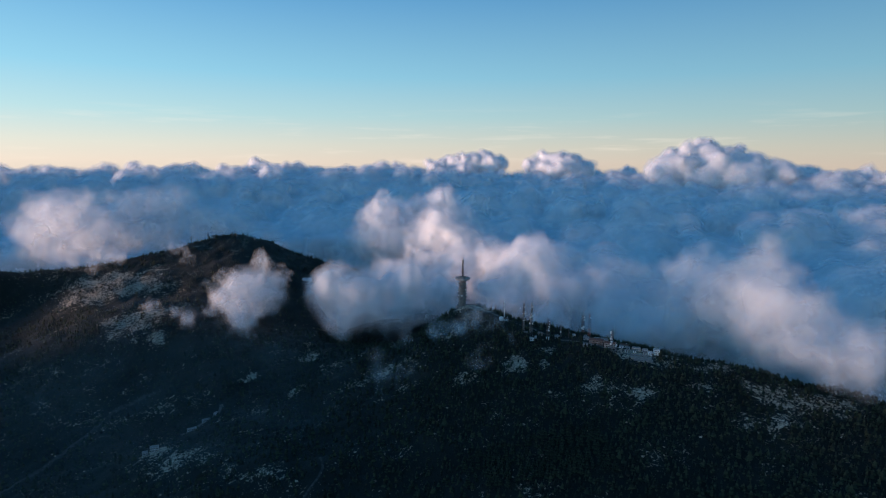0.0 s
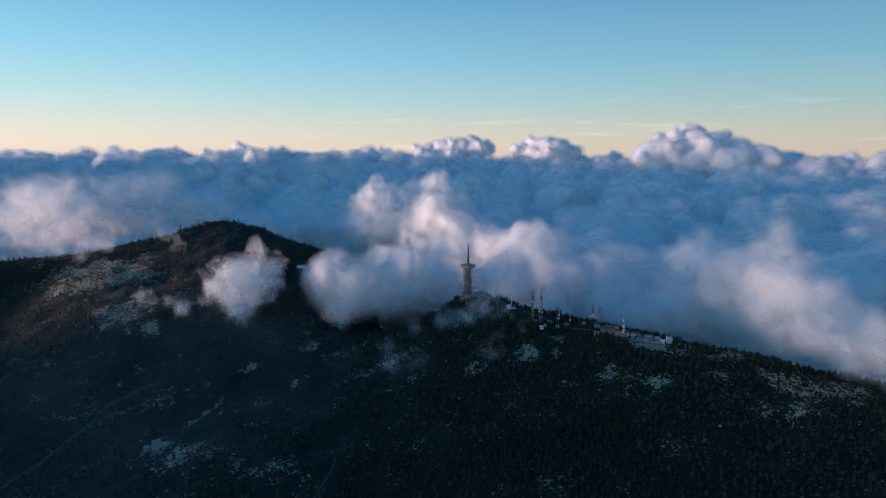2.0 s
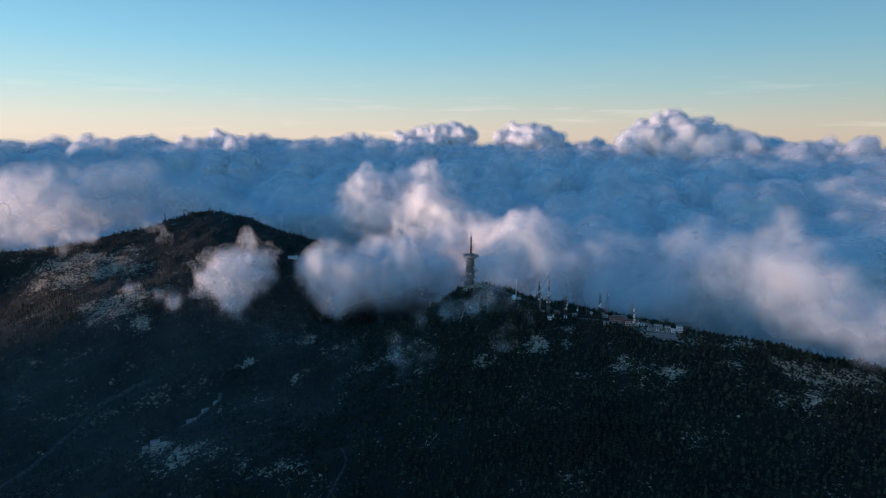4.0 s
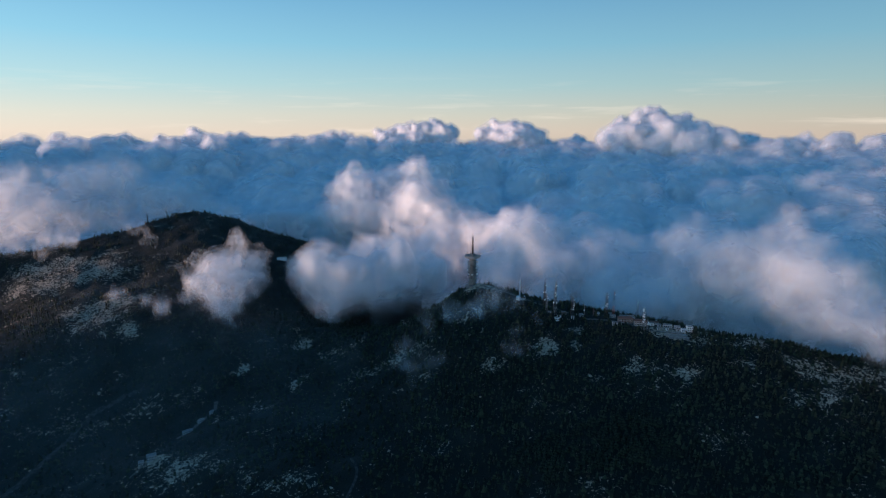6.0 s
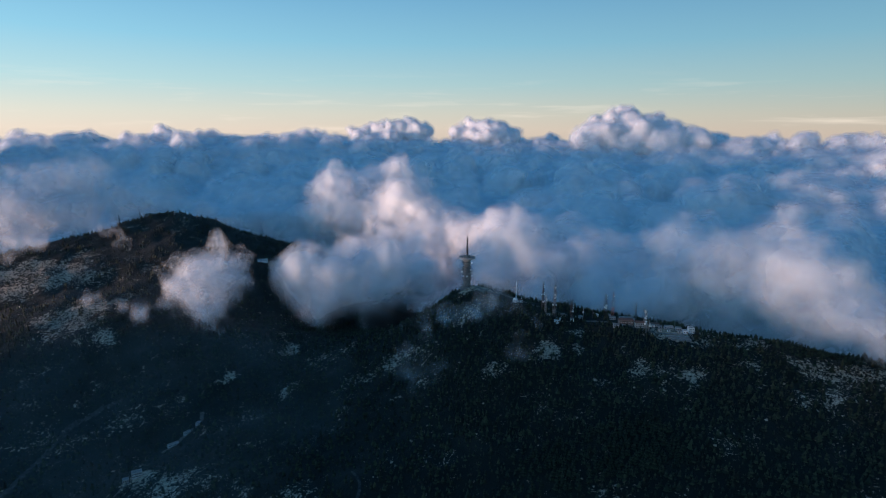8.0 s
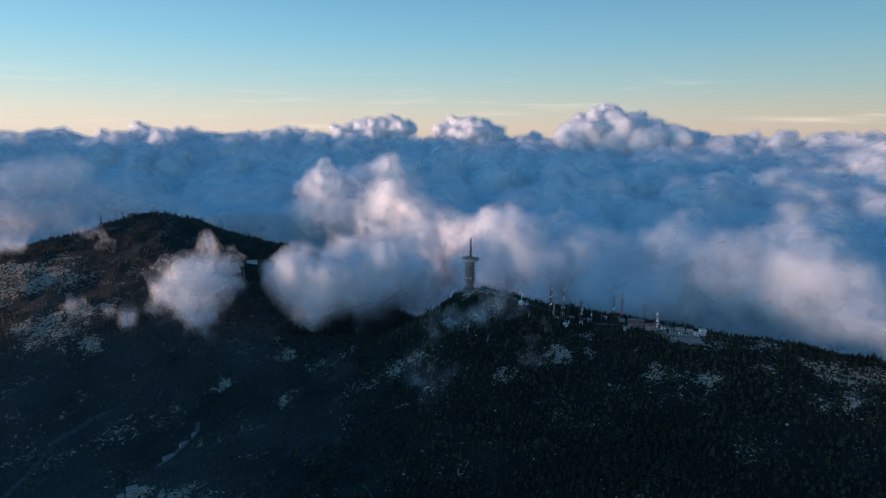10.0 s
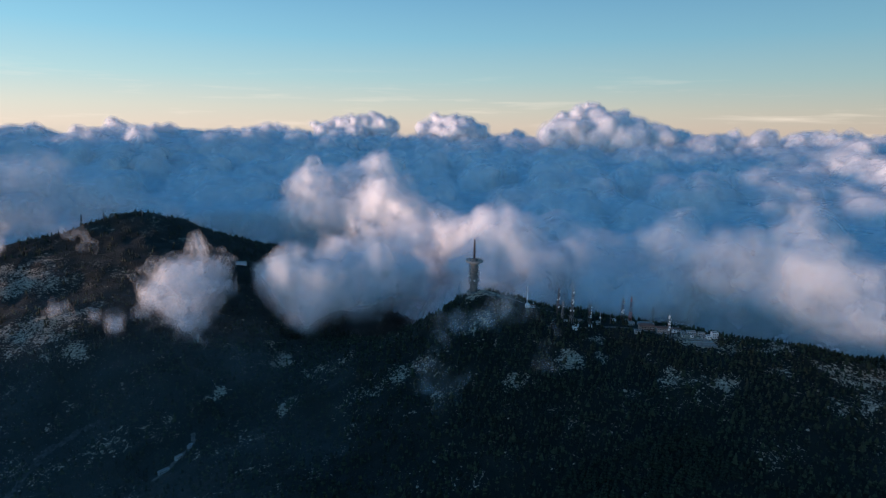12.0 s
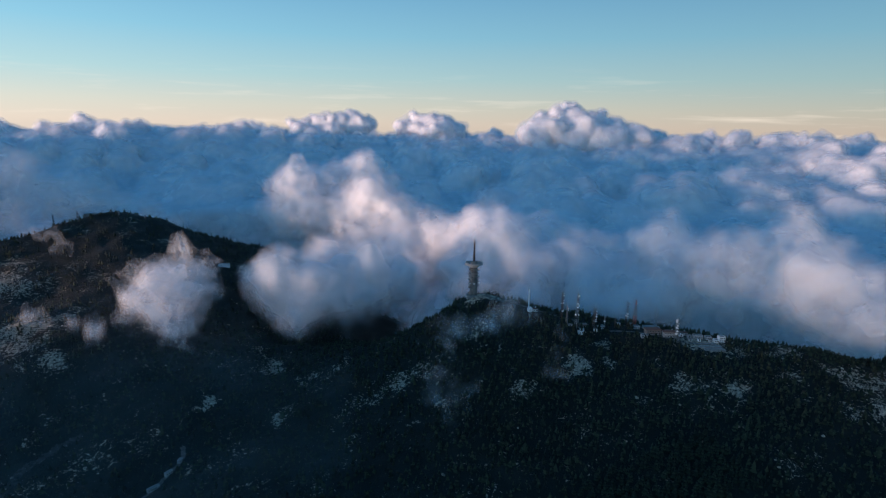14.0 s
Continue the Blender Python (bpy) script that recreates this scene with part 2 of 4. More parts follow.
def lump(x, y, size, shift=0):
    """Smooth noise over the plan, from -1 to 1."""
    u, v = np.asarray(x, float) / size + 7.3 * shift, np.asarray(y, float) / size + 3.1 * shift
    i, j = np.floor(u).astype(int), np.floor(v).astype(int)
    a, b = u - i, v - j
    a, b = a * a * (3 - 2 * a), b * b * (3 - 2 * b)
    t = lambda p, q: TABLE[p % 256, q % 256]
    return (t(i, j) * (1 - a) + t(i + 1, j) * a) * (1 - b) + (t(i, j + 1) * (1 - a) + t(i + 1, j + 1) * a) * b


def rough(x, y):
    return sum(lump(x, y, s, k) * h for k, (s, h) in enumerate(((120, 7), (55, 4), (24, 2.3), (11, 1.2))))


# flat places: x, y, radius
YARDS = [(205, 715, 34), (238, 692, 28), (30, 879, 16), (85, 823, 14), (-359, 696, 14)]


def height(x, y):
    """Height of the ground at x, y."""
    x, y = np.asarray(x, float), np.asarray(y, float)
    calm = np.ones(np.shape(x))
    for u, v, r in YARDS:
        calm = np.minimum(calm, np.clip((np.hypot(x - u, y - v) - r) / 30, 0.0, 1))
    return plate(x, y) + rough(x, y) * calm


# bare limestone: x, y, reach along x, reach along y, how bare
BARE_WEST = [(-701, 1241, 130, 84, 0.79), (-731, 1181, 72, 52, 0.74), (-646, 1290, 75, 42, 0.65), (-564, 1051, 66, 73, 0.88), (-509, 995, 40, 31, 0.84), (-578, 1006, 48, 25, 0.65), (-518, 1116, 48, 43, 0.47), (-495, 1257, 71, 39, 0.47), (-300, 898, 10, 18, 1.02), (-220, 836, 9, 15, 1.02), (-545, 877, 82, 16, 0.47), (-486, 871, 25, 12, 0.56), (-321, 661, 85, 42, 0.65), (-359, 692, 25, 18, 0.7), (-198, 599, 52, 24, 0.58), (-219, 667, 28, 15, 0.42), (-225, 967, 20, 40, 0.74), (-157, 909, 62, 58, 0.6)]
BARE_EAST = [(-117, 811, 46, 34, 0.56), (-64, 821, 46, 41, 0.63), (-29, 738, 42, 19, 0.51), (30, 700, 50, 17, 0.58), (88, 705, 25, 26, 0.82), (124, 701, 15, 15, 0.73), (190, 640, 39, 20, 0.82), (216, 622, 25, 13, 0.76), (269, 621, 36, 19, 0.76), (269, 601, 29, 15, 0.56), (371, 616, 56, 34, 0.73), (415, 604, 46, 38, 0.67), (331, 574, 51, 19, 0.56), (30, 826, 51, 20, 0.6), (10, 868, 16, 22, 0.6), (285, 672, 84, 26, 0.7)]
BARE_YARD = [(45, 866, 45, 16, 1.1), (240, 695, 46, 22, 0.95), (275, 690, 26, 14, 0.95), (140, 735, 30, 16, 0.6)]


def bare(x, y):
    """How bare of trees the ground is, from 0 to 1."""
    b = 0.27 + 0 * np.asarray(x, float)
    for u, v, rx, ry, k in BARE_WEST + BARE_EAST + BARE_YARD:
        b = np.maximum(b, k * np.exp(-(((x - u) / rx) ** 2 + ((y - v) / ry) ** 2) ** 1.5))
    return np.clip(b + 0.22 * lump(x, y, 34, 11) + 0.2 * lump(x, y, 15, 12), 0, 1)


def ground_material():
    m = material("mountain_ground", (0.05, 0.05, 0.04), 0.95)
    link = m.node_tree.links.new
    b = m.node_tree.nodes["Principled BSDF"]
    where = node(m, "NewGeometry")
    fine = node(m, "TexNoise", Scale=0.35, Detail=8.0, Roughness=0.7)
    broad = node(m, "TexNoise", Scale=0.03, Detail=5.0, Roughness=0.6)
    for n in (fine, broad):
        link(where.outputs["Position"], n.inputs["Vector"])
    # near-black scrub tones: the slope's lack of direct sun is put into the colour
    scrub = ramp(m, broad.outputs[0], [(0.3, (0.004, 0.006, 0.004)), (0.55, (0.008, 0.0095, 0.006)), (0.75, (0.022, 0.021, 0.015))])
    stone = ramp(m, fine.outputs[0], [(0.3, (0.11, 0.092, 0.075)), (0.48, (0.32, 0.26, 0.19)), (0.64, (0.62, 0.505, 0.375))])
    cover = node(m, "Attribute")
    cover.attribute_name = "bare"
    patch = node(m, "TexNoise", Scale=0.09, Detail=6.0, Roughness=0.68, Distortion=2.0)
    grit = node(m, "TexNoise", Scale=0.24, Detail=5.0, Roughness=0.7, Distortion=1.4)
    for n in (patch, grit):
        link(where.outputs["Position"], n.inputs["Vector"])
    first = node(m, "Math")
    second = node(m, "Math")
    for step, source, weight in ((first, patch, 2.2), (second, grit, 2.0)):
        step.operation = "MULTIPLY_ADD"
        step.inputs[1].default_value = weight
        link(source.outputs[0], step.inputs[0])
    link(cover.outputs["Fac"], first.inputs[2])
    link(first.outputs[0], second.inputs[2])
    edge = node(m, "MapRange")
    edge.inputs["From Min"].default_value = 2.82
    edge.inputs["From Max"].default_value = 2.92
    link(second.outputs[0], edge.inputs["Value"])
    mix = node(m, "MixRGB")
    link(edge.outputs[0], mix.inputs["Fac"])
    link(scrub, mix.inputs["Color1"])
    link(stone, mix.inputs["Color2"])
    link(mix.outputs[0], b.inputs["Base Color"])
    bp = node(m, "Bump", Strength=0.8, Distance=1.5)
    link(fine.outputs[0], bp.inputs["Height"])
    link(bp.outputs[0], b.inputs["Normal"])
    return m


def stretched(lo, hi, step, end, growth=1.12):
    """Grid lines: even between lo and hi, ever wider outside."""
    mid = list(np.arange(lo, hi + 1, step))
    for sign in (-1, 1):
        at, d = (mid[0] if sign < 0 else mid[-1]), step
        while abs(at) < end:
            d *= growth
            at += sign * d
            mid.insert(0, at) if sign < 0 else mid.append(at)
    return np.array(mid)


GX, GY = stretched(-820, 620, 3.6, 4900), stretched(430, 1120, 3.6, 4900)
GY = np.concatenate([GY[GY < 1121], np.arange(1126, 1620, 7.0), GY[GY > 1625]])
X, Y = np.meshgrid(GX, GY, indexing="ij")
Z = height(X, Y)
number = np.arange(X.size).reshape(X.shape)
quads = np.stack([number[:-1, :-1], number[1:, :-1], number[1:, 1:], number[:-1, 1:]], -1).reshape(-1, 4)
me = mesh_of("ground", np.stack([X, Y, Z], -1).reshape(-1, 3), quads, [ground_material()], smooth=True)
cover = me.attributes.new("bare", "FLOAT", "POINT")
cover.data.foreach_set("value", bare(X, Y).ravel().astype(np.float32))
tagged(new("ground", me), "dark wooded limestone mountain slope with pale bare rock patches", "ground", kind="structure")

# ---- clouds ----
def heaped(rng, mains, steps, upward=0.15):
    """Cauliflower heads: each round head bears smaller ones on its outside, and these smaller ones again."""
    out = [tuple(s) for s in mains]
    last = out
    for many, small in steps:
        fresh = []
        for x, y, z, r in last:
            for _ in range(many):
                w = Vector(rng.normal(size=3)).normalized()
                if w.z < -upward:
                    w.z *= -0.6
                k = r * small * rng.uniform(0.7, 1.25)
                d = r * rng.uniform(0.75, 1.0)
                fresh.append((x + w.x * d, y + w.y * d, z + w.z * d, k))
        out = out + fresh
        last = fresh
    return out


def blend_field(spheres, lo, hi, cell, reach):
    """Distance to the nearest head, on a regular grid; negative inside."""
    lo = np.array(lo, float)
    shape = [int((b - a) / cell) + 1 for a, b in zip(lo, hi)]
    f = np.full(shape, reach, np.float32)
    for x, y, z, r in spheres:
        c = (np.array((x, y, z)) - lo) / cell
        a = np.maximum(np.floor(c - (r + reach) / cell).astype(int), 0)
        b = np.minimum(np.ceil(c + (r + reach) / cell).astype(int) + 1, shape)
        if (a >= b).any():
            continue
        g = [(np.arange(a[k], b[k]) - c[k]) * cell for k in range(3)]
        d = np.sqrt(g[0][:, None, None] ** 2 + g[1][None, :, None] ** 2 + g[2][None, None, :] ** 2) - r
        at = tuple(slice(p, q) for p, q in zip(a, b))
        f[at] = np.minimum(f[at], d)
    return f


def closed(f, reach):
    for axis in range(3):
        for end in (0, -1):
            at = [slice(None)] * 3
            at[axis] = end
            f[tuple(at)] = reach * 2
    return f


def mellowed(f, cells):
    """The field with its creases smoothed over a few cells."""
    for _ in range(2):
        for axis in range(3):
            pad = [(0, 0)] * 3
            pad[axis] = (cells + 1, cells)
            c = np.cumsum(np.pad(f, pad, mode="edge"), axis=axis, dtype=np.float64)
            hi = [slice(None)] * 3
            lo = [slice(None)] * 3
            hi[axis], lo[axis] = slice(2 * cells + 1, None), slice(None, -2 * cells - 1)
            f = ((c[tuple(hi)] - c[tuple(lo)]) / (2 * cells + 1)).astype(np.float32)
    return f


def cloud(name, label, mains, cell, seed, layers, steps, waves, ragged=None, mellow=0):
    """A cloud of heads; layers: (level, material) skins from the inside out; waves: (size, height) of the fraying;
    ragged: the height below which the underside frays away, and over what depth."""
    rng = np.random.default_rng(seed)
    spheres = heaped(rng, mains, steps)
    s = np.array(spheres)
    reach = max(l for l, _ in layers) + sum(h for _, h in waves) + 2 * cell
    lo, hi = (s[:, :3] - s[:, 3:]).min(0) - reach, (s[:, :3] + s[:, 3:]).max(0) + reach
    f = blend_field(spheres, lo, hi, cell, reach)
    if mellow:
        f = mellowed(f, mellow)
    for size, h in waves:
        f += h * octave(f.shape, size / cell, rng).astype(np.float32)
    thin = 0
    if ragged:
        z = lo[2] + np.arange(f.shape[2]) * cell
        low = np.clip((ragged[0] - z) / ragged[1], 0, 1.6)[None, None, :]
        f += (low * (14 + 22 * octave(f.shape, 34 / cell, rng) + 12 * octave(f.shape, 15 / cell, rng))).astype(np.float32)
        thin = 45 * low
    closed(f, reach)
    t = new(name)
    t.location = s[:, :3].mean(0)
    verts, faces, slots, used, at = [], [], [], [], 0
    for k, (level, m) in enumerate(layers):
        v, q = skin(f + thin * (1 - k / len(layers)), lo, cell, level)
        v = v - np.array(t.location)
        if k == 0:
            body = tagged(new("body", mesh_of("body", v, q, [m], True)), kind="stuff")
            body.parent = t
            continue
        verts.append(v)
        faces.append(q + at)
        slots.append(np.full(len(q), len(used)))
        used.append(m)
        at += len(v)
    veil = new("veil", mesh_of("veil", np.concatenate(verts), np.concatenate(faces), used, True, np.concatenate(slots)))
    veil.parent = t
    tagged(veil, "thin translucent fringe")
    return tagged(t, label, "cloud")


def sea_top(x, y):
    """How high the sea of clouds reaches, away from its heads."""
    d = np.hypot(x, y)
    way = np.degrees(np.arctan2(x, y))
    lie = np.interp(way, (-25, -18, -3, 4, 20, 30, 40, 55), (0, 26, 26, 0, 0, 6, 4, -10)) * np.clip((d - 2300) / 900, 0, 1)
    return lie + np.interp(d, (1200, 1700, 2300, 2900, 3400, 3800, 4800), (-90, -30, 15, 65, 130, 175, 180)) + 55 * lump(x, y, 700, 41) * np.clip((4200 - d) / 900, 0, 1)


def sea_of_clouds():
    rng = np.random.default_rng(11)
    heads = []
    for _ in range(900):
        x, y = rng.uniform(-3700, 4700), rng.uniform(1150, 4700)
        d = math.hypot(x, y)
        if d > 4650 or d < 1250 or math.hypot(x + 540, y - 1480) < 620 or abs(math.atan2(x, y) - radians(8)) > radians(46):
            continue
        r = min(rng.uniform(0.04, 0.09) * d * (0.75 if d < 2200 else 1), 230 if d < 2500 else 120)
        heads.append((x, y, float(sea_top(x, y)) - r * 1.25 + float(np.clip(rng.normal(), -1.2, 1.2)) * (9 if d > 3100 else 26 if x > 900 else 38), r))
    spheres = heaped(rng, heads, ((7, 0.42), (5, 0.42)), 0.0)
    cell, reach = 17.0, 90.0
    lo, hi = np.array((-3800.0, 1000.0, -260.0)), np.array((4800.0, 4800.0, 460.0))
    f = blend_field(spheres, lo, hi, cell, reach)
    gx, gy, gz = [np.arange(n) * cell + a for n, a in zip(f.shape, lo)]
    floor = gz[None, None, :] - (sea_top(gx[:, None], gy[None, :]) - 70)[:, :, None]
    near = np.clip((1350 - np.hypot(gx[:, None], gy[None, :])) * 1.0, -300, 300)
    near = np.maximum(near, 560 - np.hypot(gx[:, None] + 540, gy[None, :] - 1480))
    f = np.minimum(f, np.maximum(floor, near[:, :, None]))
    for size, h in ((240, 16), (110, 10), (55, 7)):
        f += h * octave(f.shape, size / cell, rng).astype(np.float32)
    closed(f, reach)
    verts, faces, slots, at = [], [], [], 0
    used = [CLOUD, VEIL[0], VEIL[1], VEIL[2]]
    for k, level in enumerate((-3, 4, 11, 19)):
        v, q = skin(f, lo, cell, level, 1)
        keep = v[q].mean(1)[:, 2] > -240
        verts.append(v)
        faces.append(q[keep] + at)
        slots.append(np.full(keep.sum(), k))
        at += len(v)
    ob = new("cloud_sea", mesh_of("cloud_sea", np.concatenate(verts), np.concatenate(faces), used, True, np.concatenate(slots)))
    tagged(ob, "sea of billowing blue-grey clouds with pink sunlit tops", "cloud", kind="stuff")


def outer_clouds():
    """The unseen rest of the cloud sea round the mountain, with a west wall added to block the sun."""
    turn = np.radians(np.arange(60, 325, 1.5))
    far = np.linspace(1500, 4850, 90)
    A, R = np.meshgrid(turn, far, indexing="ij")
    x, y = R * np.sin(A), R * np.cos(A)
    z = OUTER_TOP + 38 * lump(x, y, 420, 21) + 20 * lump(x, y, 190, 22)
    # added wall out of view: high stretches shade the scene, gaps let sun through
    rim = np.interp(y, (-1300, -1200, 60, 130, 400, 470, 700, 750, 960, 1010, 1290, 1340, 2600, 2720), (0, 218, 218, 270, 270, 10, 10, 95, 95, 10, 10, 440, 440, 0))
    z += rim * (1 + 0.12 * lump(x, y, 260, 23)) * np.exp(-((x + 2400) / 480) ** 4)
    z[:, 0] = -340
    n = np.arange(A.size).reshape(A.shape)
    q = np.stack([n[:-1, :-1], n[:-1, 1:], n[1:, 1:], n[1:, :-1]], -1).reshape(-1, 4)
    ob = new("shading_cloud_bank", mesh_of("shading_cloud_bank", np.stack([x, y, z], -1).reshape(-1, 3), q, [CLOUD], True))
    tagged(ob, "unseen pale cloud bank round the mountain, its west wall added to block the sun", "cloud", kind="stuff")


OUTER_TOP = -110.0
sea_of_clouds()
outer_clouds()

CRISP = [(-4, CLOUD), (3, VEIL[0]), (9, VEIL[1]), (16, VEIL[2])]
HEAPS = ((8, 0.46), (6, 0.44), (3, 0.42))
SWELL = ((120, 14), (50, 8), (26, 4))
for k, (heads, label) in enumerate((
        ([(1590, 3650, 200, 150), (1470, 3640, 210, 110), (1350, 3620, 180, 100), (1700, 3600, 215, 120), (1830, 3560, 190, 110), (1960, 3500, 160, 100), (1550, 3560, 130, 120), (1740, 3520, 130, 130)], "tall cumulus head with a pink sunlit crown"),
        ([(740, 4120, 200, 90), (850, 4090, 205, 92), (640, 4150, 175, 75), (950, 4100, 180, 80), (800, 4050, 140, 110)], "blue-grey cumulus head on the skyline"),
        ([(330, 4380, 200, 88), (210, 4390, 205, 90), (80, 4390, 190, 85), (-40, 4380, 170, 80), (150, 4330, 140, 100)], "low cumulus heads with lit tops on the skyline"),
        ([(2560, 2980, 125, 100), (2680, 2860, 100, 100), (2400, 3120, 118, 90), (2300, 3230, 110, 80)], "blue cumulus bank on the skyline"))):
    cloud("cumulus", label, heads, 13.5, 30 + k, CRISP, HEAPS, SWELL)

# near clouds: rows of x, y, z, radius
FOG_BEHIND = [(-168, 1634, 51, 50), (-102, 1675, 64, 55), (-30, 1692, 78, 49), (30, 1668, 43, 49), (-125, 1575, 7, 69), (-40, 1573, 6, 79), (33, 1547, -10, 65), (85, 1511, -15, 51), (-193, 1573, 4, 39), (-39, 1473, -62, 71), (40, 1446, -62, 77), (116, 1435, -48, 55), (163, 1396, -64, 48), (75, 1361, -81, 52), (-14, 1220, -62, 52), (-82, 1174, -49, 46), (-146, 1154, -45, 41), (-205, 1151, -34, 35), (-246, 1167, -26, 26), (-259, 1145, -40, 16), (-204, 1131, -71, 28), (-164, 1134, -82, 31), (-113, 1125, -72, 31), (-185, 1092, -92, 16), (-107, 1375, -48, 43)]
FOG_BLUE = [(204, 1335, -14, 43), (257, 1299, -2, 44), (293, 1266, -3, 38), (317, 1194, -31, 46), (209, 1209, -43, 57), (269, 1159, -56, 55), (339, 1109, -46, 51), (393, 1106, -35, 45), (303, 1070, -72, 41), (352, 1015, -58, 43), (407, 985, -42, 40), (468, 1007, -9, 45), (472, 1121, -7, 37), (476, 942, 15, 40), (437, 908, -17, 39), (442, 844, 16, 33), (147, 1194, -64, 45), (207, 1105, -69, 38), (166, 1364, -51, 44), (465, 888, 40, 26)]
FOG_EAST = [(420, 760, 100, 7), (419, 767, 84, 10), (427, 748, 77, 12), (421, 772, 63, 13), (413, 740, 46, 18), (421, 708, 55, 15), (423, 770, 15, 15), (420, 668, 43, 15), (406, 694, 22, 19), (412, 621, 37, 15), (392, 626, 23, 16), (387, 658, 10, 13), (412, 676, 38, 16), (398, 614, 24, 14), (400, 591, 19, 13), (416, 575, 30, 14), (414, 548, 22, 11)]
PUFF = [(-355, 1148, 14, 10), (-339, 1152, -6, 11), (-373, 1134, -16, 17), (-398, 1117, -31, 17), (-359, 1127, -41, 17), (-415, 1086, -43, 13), (-379, 1062, -53, 15), (-355, 1013, -62, 9), (-417, 1031, -47, 6), (-329, 1133, -33, 7)]
FOG_WEST = [(-945, 1616, 58, 49), (-872, 1653, 79, 50), (-798, 1697, 81, 48), (-764, 1743, 85, 30), (-714, 1719, 43, 33), (-652, 1741, 19, 30), (-598, 1767, 18, 20), (-833, 1561, 34, 42), (-757, 1584, 25, 35), (-695, 1588, 19, 27), (-868, 1441, 30, 34), (-649, 1636, 11, 20), (-964, 1490, 66, 47), (-903, 1352, 30, 34), (-530, 1775, 1, 14), (-742, 1460, 14, 17), (-798, 1388, 14, 19), (-675, 1467, 12, 13), (-835, 1299, 10, 20), (-924, 1315, 45, 28)]
MIST_CREST = [(31, 810, 4, 4), (47, 807, 6, 4), (60, 799, 4, 4), (75, 792, -1, 5), (85, 779, -3, 4), (86, 754, -5, 3), (18, 813, -4, 4), (3, 810, -12, 4), (-13, 813, -20, 3), (45, 802, -5, 4), (25, 798, -12, 3)]
MIST_WEST = [(-581, 1321, 13, 9), (-598, 1325, 21, 8), (-564, 1316, 6, 7), (-717, 1227, 16, 9), (-724, 1201, 10, 7), (-699, 1248, 17, 7), (-749, 1187, 8, 7), (-529, 1075, -49, 7), (-562, 1113, -54, 7), (-490, 1052, -53, 7), (-456, 1027, -59, 6)]
MIST_HILL = [(-404, 1608, -38, 13), (-367, 1594, -58, 13), (-322, 1561, -67, 14), (-281, 1566, -76, 14), (-440, 1621, -25, 12), (-372, 1502, -55, 11), (-328, 1459, -67, 10), (-294, 1443, -71, 10), (-457, 1638, -13, 10), (-258, 1467, -77, 12)]
WISP_LOW = [(-69, 665, -17, 7), (-62, 658, -29, 6), (-74, 666, -7, 5), (-55, 664, -23, 5), (-80, 663, -24, 4), (-65, 651, -39, 5), (-46, 664, -20, 4)]
WISP_HIGH = [(40, 657, -2, 5), (-50, 737, -4, 5), (44, 667, 4, 4), (33, 661, -8, 3), (-47, 748, 4, 4)]

def soft(inner, outer, core=True):
    """Skins from a dense inside to a clear rim."""
    at = np.linspace(inner, outer, len(FOG))
    return ([(inner - 5, FOG_CORE)] if core else []) + [(float(a), m) for a, m in zip(at, FOG)]


FRAY = ((120, 16), (55, 13), (26, 10), (13, 7))
HEADS = ((9, 0.45), (5, 0.42))
cloud("cloud", "pink-lit fog bank drifting behind the summit tower", FOG_BEHIND, 5.5, 1, soft(-17, 19), HEADS, FRAY, (-88, 50), 2)
cloud("cloud", "blue shaded fog bank rolling behind the ridge", FOG_BLUE, 7.0, 2, soft(-16, 20), HEADS, FRAY, None, 1)
cloud("cloud", "white fog tongue spilling over the ridge end", FOG_EAST, 5.0, 3, soft(-16, 26), HEADS, FRAY, None, 2)
cloud("cloud", "small pink cloud puff hanging before the hillside", PUFF, 3.6, 4, soft(-20, 22, False), HEADS, ((60, 15), (30, 13), (15, 10), (8, 6)), (-85, 45), 1)
cloud("cloud", "pale fog bank lying over the far hill", FOG_WEST, 8.0, 5, soft(-26, 30), HEADS, FRAY, (-15, 60), 2)
SHRED = [(-9, FOG[5]), (-5, FOG[5]), (-1, FOG[6]), (3, FOG[7]), (8, FOG[8])]
THIN = [(-9, MIST), (-5, MIST), (-1, MIST), (3, MIST), (7, MIST)]
cloud("mist", "thin mist drifting round the tower's foot", MIST_CREST, 3.0, 6, SHRED, ((7, 0.5),), ((34, 14), (15, 8), (8, 4)))
cloud("mist", "thin pale mist shreds on the far hillside", MIST_WEST, 3.5, 7, SHRED, ((7, 0.5),), ((34, 14), (15, 8), (8, 4)))
cloud("mist", "thin blue mist drifting over the far hill's shoulder", MIST_HILL, 3.5, 10, [(-8, FOG[7]), (-3, FOG[7]), (2, FOG[8]), (7, FOG[8])], ((7, 0.5),), ((34, 14), (15, 8), (8, 4)))
cloud("mist", "small grey wisp of mist over the forest", WISP_LOW, 2.5, 8, [(-6, MIST), (-2, MIST), (2, MIST), (6, MIST)], ((7, 0.5),), ((28, 13), (13, 8), (7, 4)))
cloud("mist", "faint shred of mist over the trees", WISP_HIGH, 2.5, 9, THIN, ((7, 0.5),), ((28, 13), (13, 8), (7, 4)))


